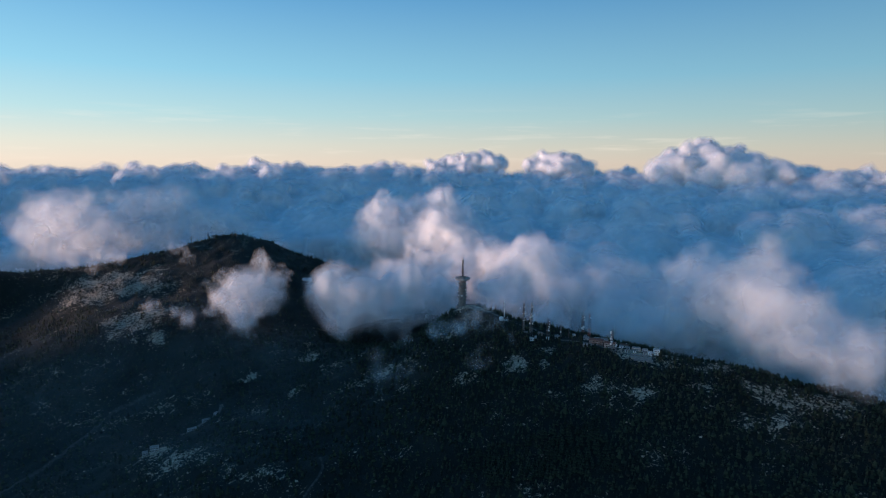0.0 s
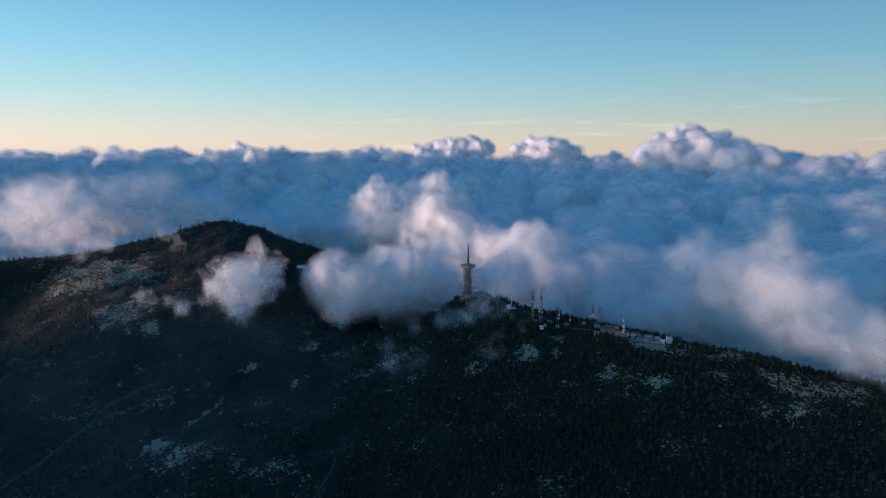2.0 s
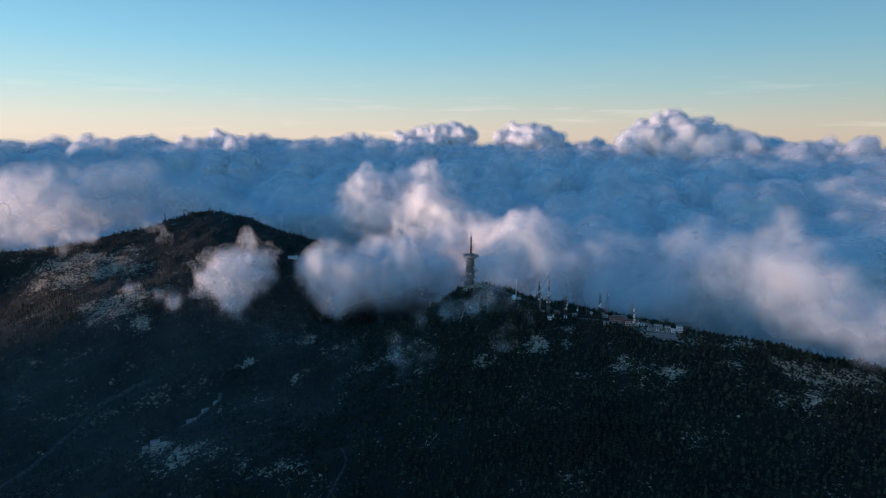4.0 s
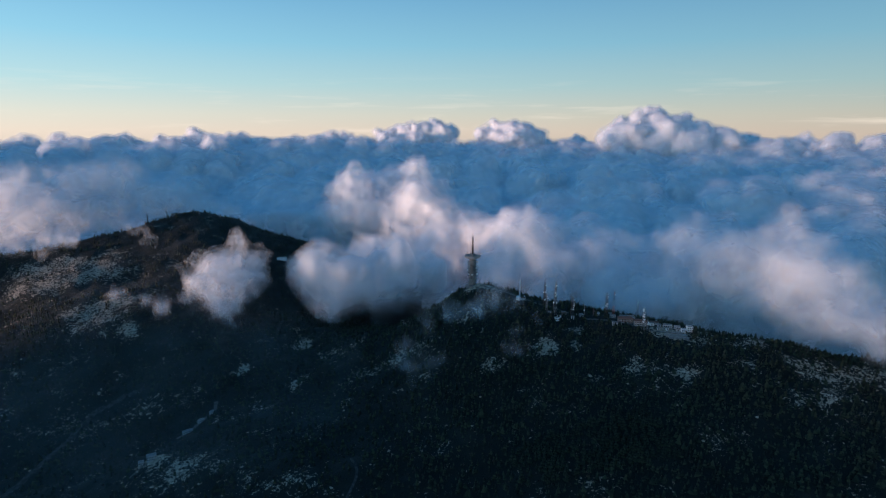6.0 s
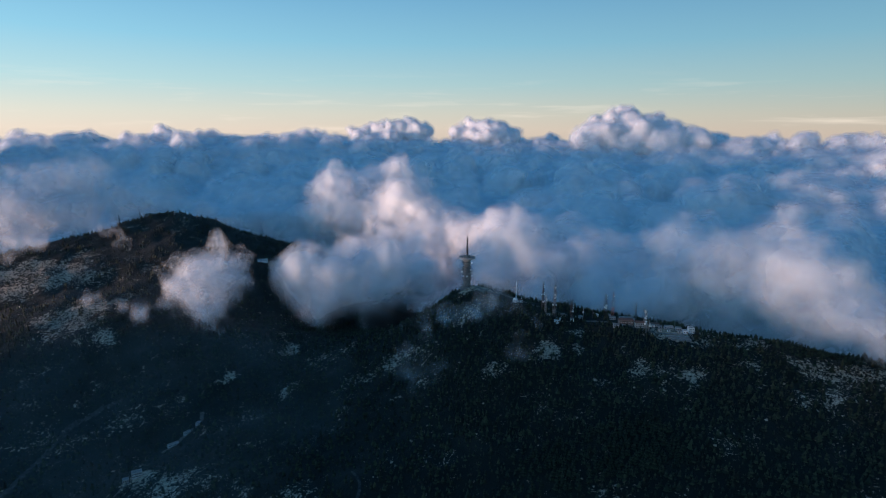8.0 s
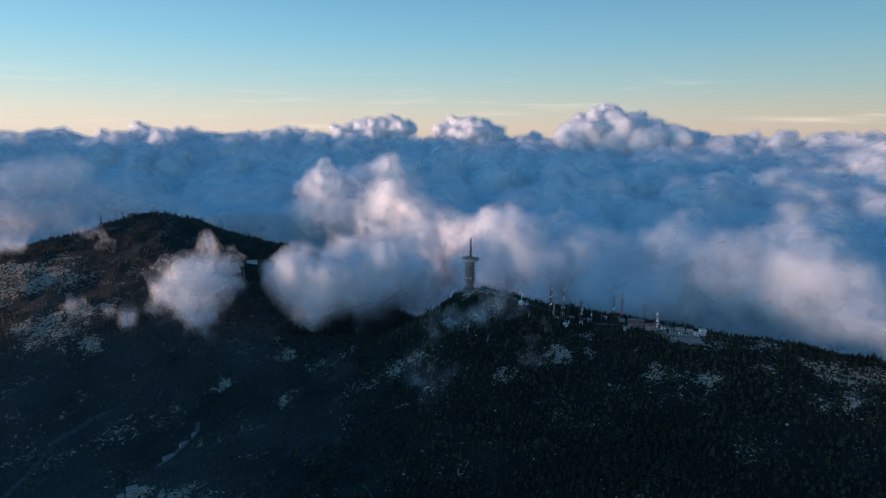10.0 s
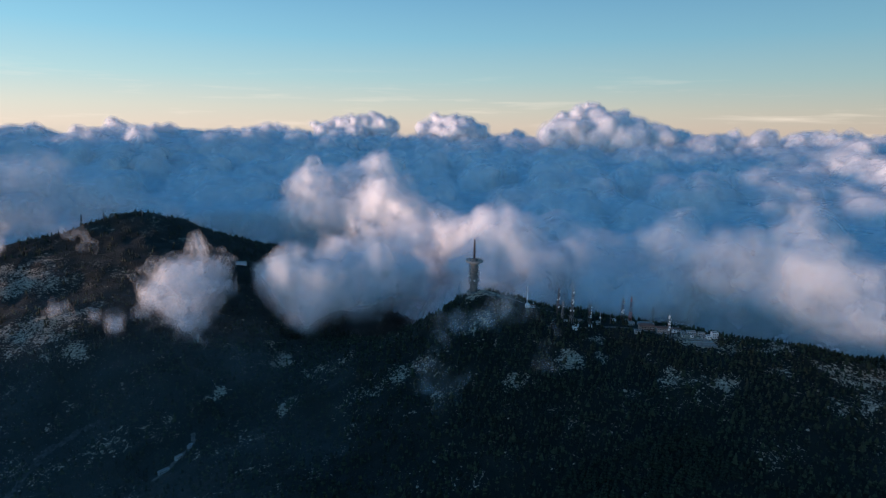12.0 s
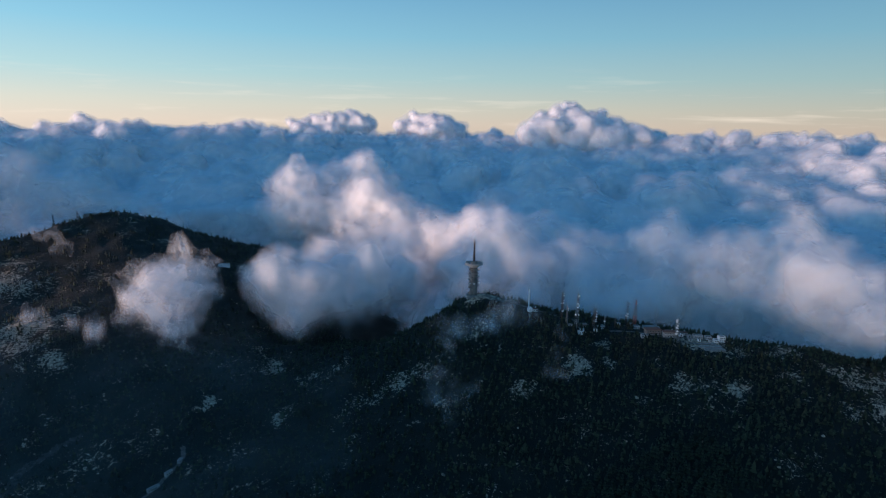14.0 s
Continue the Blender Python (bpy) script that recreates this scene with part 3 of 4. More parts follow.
def valley_haze(x, y, rx, ry, rise, seed, label):
    """A thin low sheet of haze that arches over a hollow and meets the ground at its rim."""
    u, v = np.meshgrid(np.linspace(-1, 1, 60), np.linspace(-1, 1, 60), indexing="ij")
    px, py = x + rx * u, y + ry * v
    pz = height(px, py) + rise * (1 - np.minimum(u * u + v * v, 1.5)) * (1 + 0.3 * lump(px, py, 90, seed)) + 6 * lump(px, py, 40, seed + 1)
    n = np.arange(u.size).reshape(u.shape)
    q = np.stack([n[:-1, :-1], n[1:, :-1], n[1:, 1:], n[:-1, 1:]], -1).reshape(-1, 4)
    ob = new("haze", mesh_of("haze", np.stack([px, py, pz], -1).reshape(-1, 3), q, [HAZE], True))
    return tagged(ob, label, "haze", kind="stuff")


valley_haze(-470, 850, 340, 330, 60, 51, "thin blue haze lying in the valley")
valley_haze(-430, 800, 300, 260, 36, 53, "thin blue haze lying in the valley")
valley_haze(-560, 1080, 330, 260, 46, 55, "thin blue haze before the far hill")


# ---- tracks and road ----
CHALK = varied("pale_gravel", [(0.3, (0.05, 0.047, 0.042)), (0.55, (0.12, 0.113, 0.10)), (0.75, (0.22, 0.21, 0.19))], 0.4, 0.95, 0.4)
PAVING = varied("pale_paving", [(0.3, (0.17, 0.165, 0.155)), (0.5, (0.33, 0.32, 0.3)), (0.72, (0.5, 0.485, 0.46))], 0.5, 0.95, 0.2)
DUST = varied("dry_stream_gravel", [(0.35, (0.012, 0.012, 0.01)), (0.55, (0.05, 0.047, 0.043)), (0.75, (0.13, 0.125, 0.115))], 0.25, 0.95, 0.4)


def ground_z(x, y):
    return float(height(np.array([float(x)]), np.array([float(y)]))[0])


def ribbon(name, line, width, m, label, lift=0.35, ragged=0.25):
    """A track laid along a line of x, y on the ground."""
    pts = [Vector((x, y, 0)) for x, y in line]
    way = []
    for i in range(len(pts) - 1):
        p0, p1, p2, p3 = pts[max(i - 1, 0)], pts[i], pts[i + 1], pts[min(i + 2, len(pts) - 1)]
        for k in range(14):
            t = k / 14
            way.append(0.5 * (2 * p1 + (p2 - p0) * t + (2 * p0 - 5 * p1 + 4 * p2 - p3) * t * t + (3 * p1 - p0 - 3 * p2 + p3) * t ** 3))
    way.append(pts[-1])
    v, q = [], []
    for i, p in enumerate(way):
        d = (way[min(i + 1, len(way) - 1)] - way[max(i - 1, 0)]).normalized()
        side = Vector((-d.y, d.x, 0))
        for k in range(5):
            w = (k / 4 - 0.5) * width * (1 + ragged * math.sin(i * 1.7 + k) * math.cos(i * 0.6))
            a = p + side * w
            v.append((a.x, a.y, ground_z(a.x, a.y) + (lift if 0 < k < 4 else -0.6)))
    for i in range(len(way) - 1):
        for k in range(4):
            a = i * 5 + k
            q.append((a, a + 5, a + 6, a + 1))
    ob = new(name, mesh_of(name, v, q, [m], True))
    return tagged(ob, label, "road", kind="structure")


ribbon("road", [(-150, 520), (-136, 560), (-128, 590), (-135, 615)], 4, DUST, "grey mountain road climbing through the forest")
ribbon("track", [(-548, 640), (-532, 692), (-512, 740), (-498, 775), (-484, 835), (-462, 862), (-436, 880)], 13, DUST, "pale gravel track in the bottom of the ravine", ragged=0.6)
ribbon("track", [(-352, 755), (-341, 771), (-330, 786), (-320, 803), (-322, 822)], 7, CHALK, "pale stony cutting on the hillside", ragged=0.7)
ribbon("road", [(40, 868), (62, 852), (88, 830), (110, 800), (140, 775), (170, 745), (196, 722), (215, 700), (240, 690)], 5, CHALK, "pale service road along the crest", ragged=0.15)
ribbon("track", [(-375, 672), (-368, 684), (-362, 690)], 3.5, CHALK, "short gravel drive to the mountain house")

# ---- the tower ----
CONCRETE = varied("weathered_concrete", [(0.3, (0.1, 0.1, 0.098)), (0.55, (0.2, 0.2, 0.195)), (0.75, (0.3, 0.297, 0.29))], 0.35, 0.9, 0.15)
PALE = varied("pale_painted_concrete", [(0.3, (0.26, 0.26, 0.255)), (0.6, (0.38, 0.38, 0.37)), (0.8, (0.48, 0.47, 0.455))], 0.4, 0.85, 0.1)
STEEL = varied("galvanised_steel", [(0.3, (0.12, 0.125, 0.13)), (0.6, (0.22, 0.225, 0.23))], 1.2, 0.55, 0.0, metal=0.3)
DARK = varied("dark_mast_steel", [(0.3, (0.035, 0.03, 0.03)), (0.6, (0.07, 0.055, 0.055))], 1.0, 0.6, 0.0)
RED = varied("faded_red_paint", [(0.3, (0.3, 0.05, 0.035)), (0.6, (0.42, 0.09, 0.06))], 1.0, 0.7)
WHITE = varied("white_paint", [(0.3, (0.6, 0.6, 0.59)), (0.6, (0.78, 0.78, 0.77))], 0.8, 0.6)
GLASS = material("dark_window_glass", (0.02, 0.025, 0.03), 0.08)
TILES = varied("clay_roof_tiles", [(0.3, (0.11, 0.062, 0.048)), (0.55, (0.17, 0.092, 0.07)), (0.75, (0.22, 0.125, 0.1))], 1.3, 0.9, 0.5)
OCHRE = varied("brown_rendered_wall", [(0.3, (0.18, 0.135, 0.115)), (0.6, (0.26, 0.2, 0.17))], 0.8, 0.9, 0.1)
RENDER = varied("pale_rendered_wall", [(0.3, (0.26, 0.25, 0.235)), (0.6, (0.42, 0.4, 0.38))], 0.6, 0.9, 0.1)
FLATROOF = varied("grey_roof_felt", [(0.3, (0.15, 0.15, 0.15)), (0.6, (0.27, 0.265, 0.26))], 0.7, 0.95, 0.1)


def dish(bm, at, way, r):
    """A drum-shaped radio dish at a place, facing a way."""
    m = Matrix.Translation(at) @ Vector(way).to_track_quat("Z", "Y").to_matrix().to_4x4()
    b = bmesh.new()
    lathe(b, [(r * 0.3, -r * 0.75), (r, -r * 0.35), (r, r * 0.3), (r * 0.9, r * 0.42)], 14)
    b.transform(m)
    me = bpy.data.meshes.new("dish")
    b.to_mesh(me)
    b.free()
    bm.from_mesh(me)
    bpy.data.meshes.remove(me)
    return bm


def ring(bm, r0, r1, z0, z1, n=28):
    """A flat ring with thickness."""
    rows = [(r0, z0), (r1, z0), (r1, z1), (r0, z1)]
    rings = [[bm.verts.new((r * math.cos(2 * math.pi * i / n), r * math.sin(2 * math.pi * i / n), z)) for i in range(n)] for r, z in rows]
    for k in range(4):
        a, b = rings[k], rings[(k + 1) % 4]
        for i in range(n):
            bm.faces.new((a[i], a[(i + 1) % n], b[(i + 1) % n], b[i]))
    return bm


def summit_tower():
    t = thing("communications_tower", pose(28.5, 880, 2.0), "round concrete communications tower with ringed decks on the summit", "tower")
    part("plinth", lathe(bmesh.new(), [(9, -4), (9, 3.2), (8.4, 3.6)], 28), CONCRETE, t)
    part("shaft", lathe(bmesh.new(), [(6.0, 3.4), (4.9, 9), (4.6, 41)], 28), CONCRETE, t, "tapered grey concrete shaft", True)
    for k in range(6):
        z = 13 + k * 4.6
        r = 7.3 - 0.12 * k
        deck = part("ring_deck", ring(bmesh.new(), 4.5, r, z, z + 0.55), CONCRETE, t)
        rail = bmesh.new()
        ring(rail, r - 0.12, r, z + 1.25, z + 1.4)
        for i in range(14):
            a = 2 * math.pi * i / 14
            bar(rail, ((r - 0.06) * math.cos(a), (r - 0.06) * math.sin(a), z + 0.5), ((r - 0.06) * math.cos(a), (r - 0.06) * math.sin(a), z + 1.3), 0.12)
        part("railing", rail, STEEL, deck)
    rng = random.Random(3)
    for k in range(6):
        z = 14.8 + k * 4.6
        for a in rng.sample(range(150, 340, 22), 4 if k < 5 else 2):
            w = Vector((math.cos(radians(a)), math.sin(radians(a)), 0))
            part("dish", dish(bmesh.new(), w * 7.3 + Vector((0, 0, z)), w, rng.uniform(0.8, 1.5)), WHITE if rng.random() < 0.55 else STEEL, t, "", True)
    head = part("platform", lathe(bmesh.new(), [(4.7, 39.5), (6.8, 41.8), (11.2, 43.4), (11.4, 44.6), (11.0, 44.9)], 36), PALE, t, "wide pale round platform")
    part("parapet", ring(bmesh.new(), 10.8, 11.4, 44.8, 46.1, 36), PALE, head)
    part("roof_house", lathe(bmesh.new(), [(4.6, 44.7), (4.6, 47.6), (4.2, 48.0)], 20), CONCRETE, head)
    for i in range(16):
        a = 2 * math.pi * (i + 0.5) / 16
        b = bmesh.new()
        bar(b, (10.5 * math.cos(a), 10.5 * math.sin(a), 46), (10.5 * math.cos(a), 10.5 * math.sin(a), 47.6 + 0.9 * (i % 3)), 0.22)
        part("aerial", b, STEEL, head)
    for a in (200, 235, 290, 330):
        w = Vector((math.cos(radians(a)), math.sin(radians(a)), 0))
        part("dish", dish(bmesh.new(), w * 9.6 + Vector((0, 0, 46.8)), w, 1.1), STEEL, t, "", True)
    part("mast", lathe(bmesh.new(), [(1.35, 47.8), (1.3, 61.5), (0.9, 62.2)], 14), DARK, t, "dark steel mast", True)
    for z in (50.5, 54.5, 58.5):
        part("mast_ring", ring(bmesh.new(), 1.2, 1.9, z, z + 0.5, 14), DARK, t)
    part("upper_mast", lathe(bmesh.new(), [(0.85, 62), (0.8, 72.5), (0.5, 73)], 12), DARK, t, "thinner dark upper mast", True)
    for z in (63.6, 66.2, 68.8, 71.2):
        part("aerial_panel", lathe(bmesh.new(), [(1.15, z), (1.15, z + 1.7)], 10), DARK, t)
    part("tip", lathe(bmesh.new(), [(0.32, 72.8), (0.28, 77.4), (0.1, 78.2)], 8), DARK, t)


summit_tower()


# ---- lattice masts ----
def lattice_mast(x, y, h, w0, w1, colours, dishes, seed, label, sink=1.0):
    """A four-legged lattice mast with braced bays and radio dishes: colours by bay from the foot up."""
    rng = random.Random(seed)
    t = thing("lattice_mast", pose(x, y, ground_z(x, y) - sink, 0, 0, rng.uniform(0, 90)), label, "mast", "radio masts along the crest")
    bays = max(4, round(h / (w0 * 1.6)))
    def side(z):
        return (w0 + (w1 - w0) * z / h) / 2
    thick = 0.12 + 0.0028 * h
    for sx in (-1, 1):
        for sy in (-1, 1):
            part("leg", bar(bmesh.new(), (sx * side(0), sy * side(0), 0), (sx * side(h), sy * side(h), h), thick * 1.3), colours[-1], t)
    for k in range(bays):
        z0, z1 = h * k / bays, h * (k + 1) / bays
        a, b = side(z0), side(z1)
        bm = bmesh.new()
        for i in range(4):
            c, s = round(math.cos(i * math.pi / 2)), round(math.sin(i * math.pi / 2))
            turn = lambda u, v, z: (c * u - s * v, s * u + c * v, z)
            bar(bm, turn(-b, b, z1), turn(b, b, z1), thick)
            bar(bm, turn(-a, a, z0), turn(b, b, z1), thick)
            bar(bm, turn(a, a, z0), turn(-b, b, z1), thick)
        part("bracing", bm, colours[k % len(colours)], t)
    for k in range(dishes):
        z = h * rng.uniform(0.35, 0.97)
        a = radians(rng.uniform(170, 350))
        w = Vector((math.cos(a), math.sin(a), 0))
        part("dish", dish(bmesh.new(), w * (side(z) + 0.7) + Vector((0, 0, z)), w, rng.uniform(0.6, 1.2)), WHITE if rng.random() < 0.8 else STEEL, t, "", True)
    b = bmesh.new()
    bar(b, (0, 0, h - 1), (0, 0, h + h * 0.14), 0.3)
    part("whip_aerial", b, STEEL, t)
    return t


lattice_mast(109, 787, 36, 3.0, 1.0, [DARK], 7, 1, "slim dark steel lattice mast on the crest")
lattice_mast(107, 770, 26, 2.2, 0.9, [STEEL], 3, 2, "short grey lattice mast beside a taller one")
lattice_mast(116, 763, 44, 3.6, 1.1, [DARK, STEEL], 12, 3, "tall lattice mast hung with white dishes")
lattice_mast(138, 761, 27, 3.4, 2.2, [DARK], 12, 4, "stout dark lattice mast crowned with dishes")
lattice_mast(186, 770, 29, 3.0, 2.0, [DARK], 12, 5, "dark lattice mast with stacked round dishes")
lattice_mast(193, 763, 33, 4.0, 0.8, [RED, RED, STEEL, DARK], 1, 6, "red and white banded lattice mast")
lattice_mast(228, 770, 24, 2.0, 0.7, [STEEL], 0, 7, "thin grey lattice mast behind the buildings")
lattice_mast(205, 702, 29, 2.6, 1.4, [STEEL], 14, 8, "grey lattice mast full of white dishes")
lattice_mast(157, 770, 15, 1.2, 0.6, [STEEL], 1, 9, "low thin mast among the trees")
lattice_mast(166, 762, 13, 1.2, 0.6, [DARK], 1, 10, "low dark mast among the trees")
lattice_mast(88, 836, 24, 1.0, 0.6, [WHITE], 0, 11, "pale slim mast behind the white dome")
lattice_mast(212, 706, 12, 1.4, 0.8, [STEEL], 3, 12, "short dish mast beside the white building")


# ---- buildings ----
def window_row(host, w, y, z0, z1, n, facing=-1):
    for i in range(n):
        x = -w / 2 + w * (i + 0.5) / n
        half = min(0.7, w / n * 0.3)
        win = part("window", box(bmesh.new(), x - half, x + half, min(y, y + facing * 0.05), max(y, y + facing * 0.05), z0, z1), GLASS, host)
        part("sill", box(bmesh.new(), x - half - 0.1, x + half + 0.1, min(y, y + facing * 0.22), max(y, y + facing * 0.22), z0 - 0.14, z0 - 0.02), WHITE, win)


def building(name, x, y, turn, w, d, storeys, wall, roof, label, category="building", windows=6, pitch=0.0, z=None):
    """A house of that many storeys: walls on a plinth, windows with sills on both long sides, a door and a flat or pitched roof."""
    h = 2.75 * storeys + 0.3
    low = min(ground_z(x + u, y + v) for u in (-w / 2, w / 2) for v in (-d / 2, d / 2))
    base = ground_z(x, y) if z is None else z
    t = thing(name, pose(x, y, base, 0, 0, turn), label, category)
    part("wall", box(bmesh.new(), -w / 2, w / 2, -d / 2, d / 2, min(low - base, 0) - 1.5, h, 0.05), wall, t)
    for s in range(storeys):
        window_row(t, w * 0.94, -d / 2, 1.0 + 2.75 * s, 2.2 + 2.75 * s, windows)
        window_row(t, w * 0.94, d / 2, 1.0 + 2.75 * s, 2.2 + 2.75 * s, windows, 1)
    part("door", box(bmesh.new(), w * 0.32, w * 0.32 + 1.1, -d / 2 - 0.07, -d / 2, 0.05, 2.2), OCHRE, t)
    bm = bmesh.new()
    if pitch:
        e, f = w / 2 + 0.5, d / 2 + 0.5
        top = h + pitch
        v = [bm.verts.new(p) for p in ((-e, -f, h), (e, -f, h), (e, f, h), (-e, f, h), (-e + d * 0.4, 0, top), (e - d * 0.4, 0, top), (-e, -f, h + 0.25), (e, -f, h + 0.25), (e, f, h + 0.25), (-e, f, h + 0.25))]
        for q in ((3, 2, 1, 0), (0, 1, 7, 6), (1, 2, 8, 7), (2, 3, 9, 8), (3, 0, 6, 9), (6, 7, 5, 4), (8, 9, 4, 5), (7, 8, 5), (9, 6, 4)):
            bm.faces.new([v[i] for i in q])
        part("roof", bm, roof, t)
        part("chimney", box(bmesh.new(), w * 0.2, w * 0.2 + 0.9, 0.6, 1.5, h + 0.4, top + 0.9), wall, t)
    else:
        part("roof", box(bm, -w / 2 + 0.3, w / 2 - 0.3, -d / 2 + 0.3, d / 2 - 0.3, h, h + 0.12), roof, t)
        for sx in (-1, 1):
            part("parapet", box(bmesh.new(), sx * (w / 2 - 0.15) - 0.17, sx * (w / 2 - 0.15) + 0.17, -d / 2 - 0.02, d / 2 + 0.02, h, h + 0.6), wall, t)
            part("parapet", box(bmesh.new(), -w / 2 + 0.33, w / 2 - 0.33, sx * (d / 2 - 0.15) - 0.17, sx * (d / 2 - 0.15) + 0.17, h, h + 0.6), wall, t)
    return t


building("station_building", 194, 729, -16, 17, 8, 2, OCHRE, TILES, "brown two-storey station building with red tiled roof", windows=9, pitch=2.2)
building("station_building", 208, 718, -16, 14, 7.5, 2, RENDER, TILES, "white two-storey station building with faded tiled roof", windows=7, pitch=1.8)
building("shed", 181, 722, -16, 11, 5, 1, PALE, FLATROOF, "low pale flat-roofed shed below the station", windows=4)
building("shed", 186, 750, -10, 8, 6, 1, PALE, FLATROOF, "pale flat-roofed hut behind the station", windows=3)
building("station_building", 205, 748, -14, 18, 8, 1, RENDER, FLATROOF, "long pale single-storey building on the crest", windows=7)
building("shed", 227, 720, -14, 10, 6, 1, RENDER, TILES, "small white hut with a tiled roof", windows=3, pitch=1.3)
building("shed", 238, 708, -20, 10, 5.5, 1, PALE, FLATROOF, "low pale workshop beside the yard", windows=4)
building("shed", 247, 702, -20, 6.5, 5, 1, PALE, FLATROOF, "small pale flat-roofed store by the yard", windows=3)
building("house", 258, 694, -12, 6.5, 6, 2, WHITE, FLATROOF, "small white two-storey house at the yard's end", "house", windows=3)
building("shed", 250, 693, -12, 5, 5, 1, WHITE, FLATROOF, "white flat-roofed annex of the end house", windows=2)
building("shed", 150, 766, 10, 8, 5, 1, PALE, FLATROOF, "small pale equipment hut among trees", windows=2)
building("shed", 128, 768, 0, 8, 5, 1, OCHRE, FLATROOF, "low brown equipment hut under the masts", windows=2)
building("shed", 116, 752, 0, 6, 4, 1, WHITE, FLATROOF, "white equipment cabin at a mast's foot", windows=2)
building("shed", 174, 768, 0, 4, 4, 1, WHITE, FLATROOF, "tiny white hut on the crest", windows=1)
building("house", -359, 696, 22, 10, 6, 2, RENDER, FLATROOF, "white mountain house with grey roof among rocks", "house", windows=6)
building("shed", -369, 692, 22, 6, 5, 1, RENDER, FLATROOF, "white side wing of the mountain house", windows=3)
building("shed", -343, 768, 38, 12, 3.5, 1, RENDER, FLATROOF, "long low pale stable on the hillside", windows=5)
building("shed", -331, 784, 48, 8, 3.5, 1, RENDER, FLATROOF, "low pale sheep pen on the hillside", windows=3)
building("shed", -322, 800, 70, 6, 3.5, 1, PALE, FLATROOF, "small pale hut beside the stony cutting", windows=2)
building("shed", -316, 1350, 10, 20, 9, 1, WHITE, FLATROOF, "long white flat building on the far saddle", windows=6)
building("station_building", -570, 1500, 5, 34, 12, 2, CONCRETE, FLATROOF, "grey station building on the far hilltop", windows=10)
for x, y, h in ((-640, 1490, 26), (-600, 1500, 20), (-520, 1475, 14), (-470, 1470, 12)):
    lattice_mast(x, y, h, 2.6, 1.2, [DARK], 2, int(-x), "dark lattice mast on the far hilltop")


def yard():
    """The paved yard in terraces, with walls between."""
    t = thing("terraced_yard", pose(237, 687, ground_z(237, 687), 0, 0, -18), "pale paved yard in three low terraces", "yard", kind="structure")
    for k, (x0, x1, y0, y1, z) in enumerate(((-16, 9, 3, 12, 1.0), (-12, 13, -4, 2.8, 0.2), (-8, 14, -10, -4.2, -0.8))):
        slab = part("terrace", box(bmesh.new(), x0, x1, y0, y1, z - 5, z, 0.05), PAVING, t)
        part("retaining_wall", box(bmesh.new(), x0, x1, y0 - 0.35, y0 - 0.02, z - 5, z + 0.7, 0.04), CONCRETE, slab)


yard()


def store_hut(x, y, turn, w, d, h, label, m):
    """A small flat-roofed store with a door and an overhanging roof slab."""
    t = thing("hut", pose(x, y, ground_z(x, y) + 0.4, 0, 0, turn), label, "hut", "huts round the yard")
    part("wall", box(bmesh.new(), -w / 2, w / 2, -d / 2, d / 2, -2.5, h, 0.04), m, t)
    part("roof", box(bmesh.new(), -w / 2 - 0.3, w / 2 + 0.3, -d / 2 - 0.3, d / 2 + 0.3, h, h + 0.25, 0.03), FLATROOF, t)
    part("door", box(bmesh.new(), -0.6, 0.6, -d / 2 - 0.06, -d / 2, 0, 2.0), DARK, t)


for x, y, w, d, h, m, label in (
        (222, 716, 5, 3.5, 2.6, WHITE, "small white hut at the head of the yard"), (229, 711, 4, 3.5, 2.4, PALE, "small pale hut among the station buildings"),
        (224, 702, 3.5, 3, 2.3, PALE, "low pale equipment hut on the yard"), (233, 699, 3, 2.5, 2.2, WHITE, "tiny white equipment cabin on the yard"),
        (244, 694, 4, 2.5, 2.2, PALE, "low pale cabin on the yard terrace"), (214, 728, 6, 4, 2.8, RENDER, "pale hut behind the white station building"),
        (110, 766, 4, 3, 2.4, PALE, "pale equipment hut at the masts' feet"), (137, 756, 4, 3, 2.6, WHITE, "white equipment hut at a mast's foot"),
        (189, 765, 4, 3, 2.6, PALE, "pale equipment hut between two masts"), (120, 757, 5, 3, 2.4, WHITE, "white cabin below the tall mast")):
    store_hut(x, y, -16, w, d, h, label, m)


def dome():
    t = thing("radome", pose(82, 819, ground_z(82, 819)), "white dome beside a red-roofed hut on the crest", "radome")
    part("drum", lathe(bmesh.new(), [(3.2, -1.5), (3.2, 2.2)], 20), WHITE, t)
    part("shell", lathe(bmesh.new(), [(3.6 * math.cos(a), 2.2 + 3.6 * math.sin(a)) for a in (0.0, 0.3, 0.6, 0.9, 1.2, 1.45)], 20), WHITE, t, "", True)


dome()
building("shed", 89, 820, 0, 6, 5, 1, WHITE, TILES, "white hut with a red roof beside the dome", windows=2, pitch=1.4)

# ---- forest, scrub and rocks ----
NEEDLE = varied("fir_foliage", [(0.22, (0.007, 0.010, 0.006)), (0.5, (0.017, 0.024, 0.012)), (0.8, (0.042, 0.05, 0.024))], 0.05, 0.95, random=0.75)
BARK = varied("fir_bark", [(0.3, (0.05, 0.04, 0.03)), (0.6, (0.11, 0.09, 0.07))], 2.0, 0.95, 0.3)
BUSH = varied("scrub_foliage", [(0.25, (0.007, 0.008, 0.006)), (0.5, (0.016, 0.016, 0.010)), (0.78, (0.045, 0.033, 0.018))], 0.06, 0.95, random=0.5)
STONE = varied("limestone", [(0.25, (0.12, 0.1, 0.083)), (0.5, (0.3, 0.25, 0.185)), (0.72, (0.52, 0.44, 0.335))], 0.5, 0.95, 0.5, random=0.3)
grow = np.random.default_rng(23)


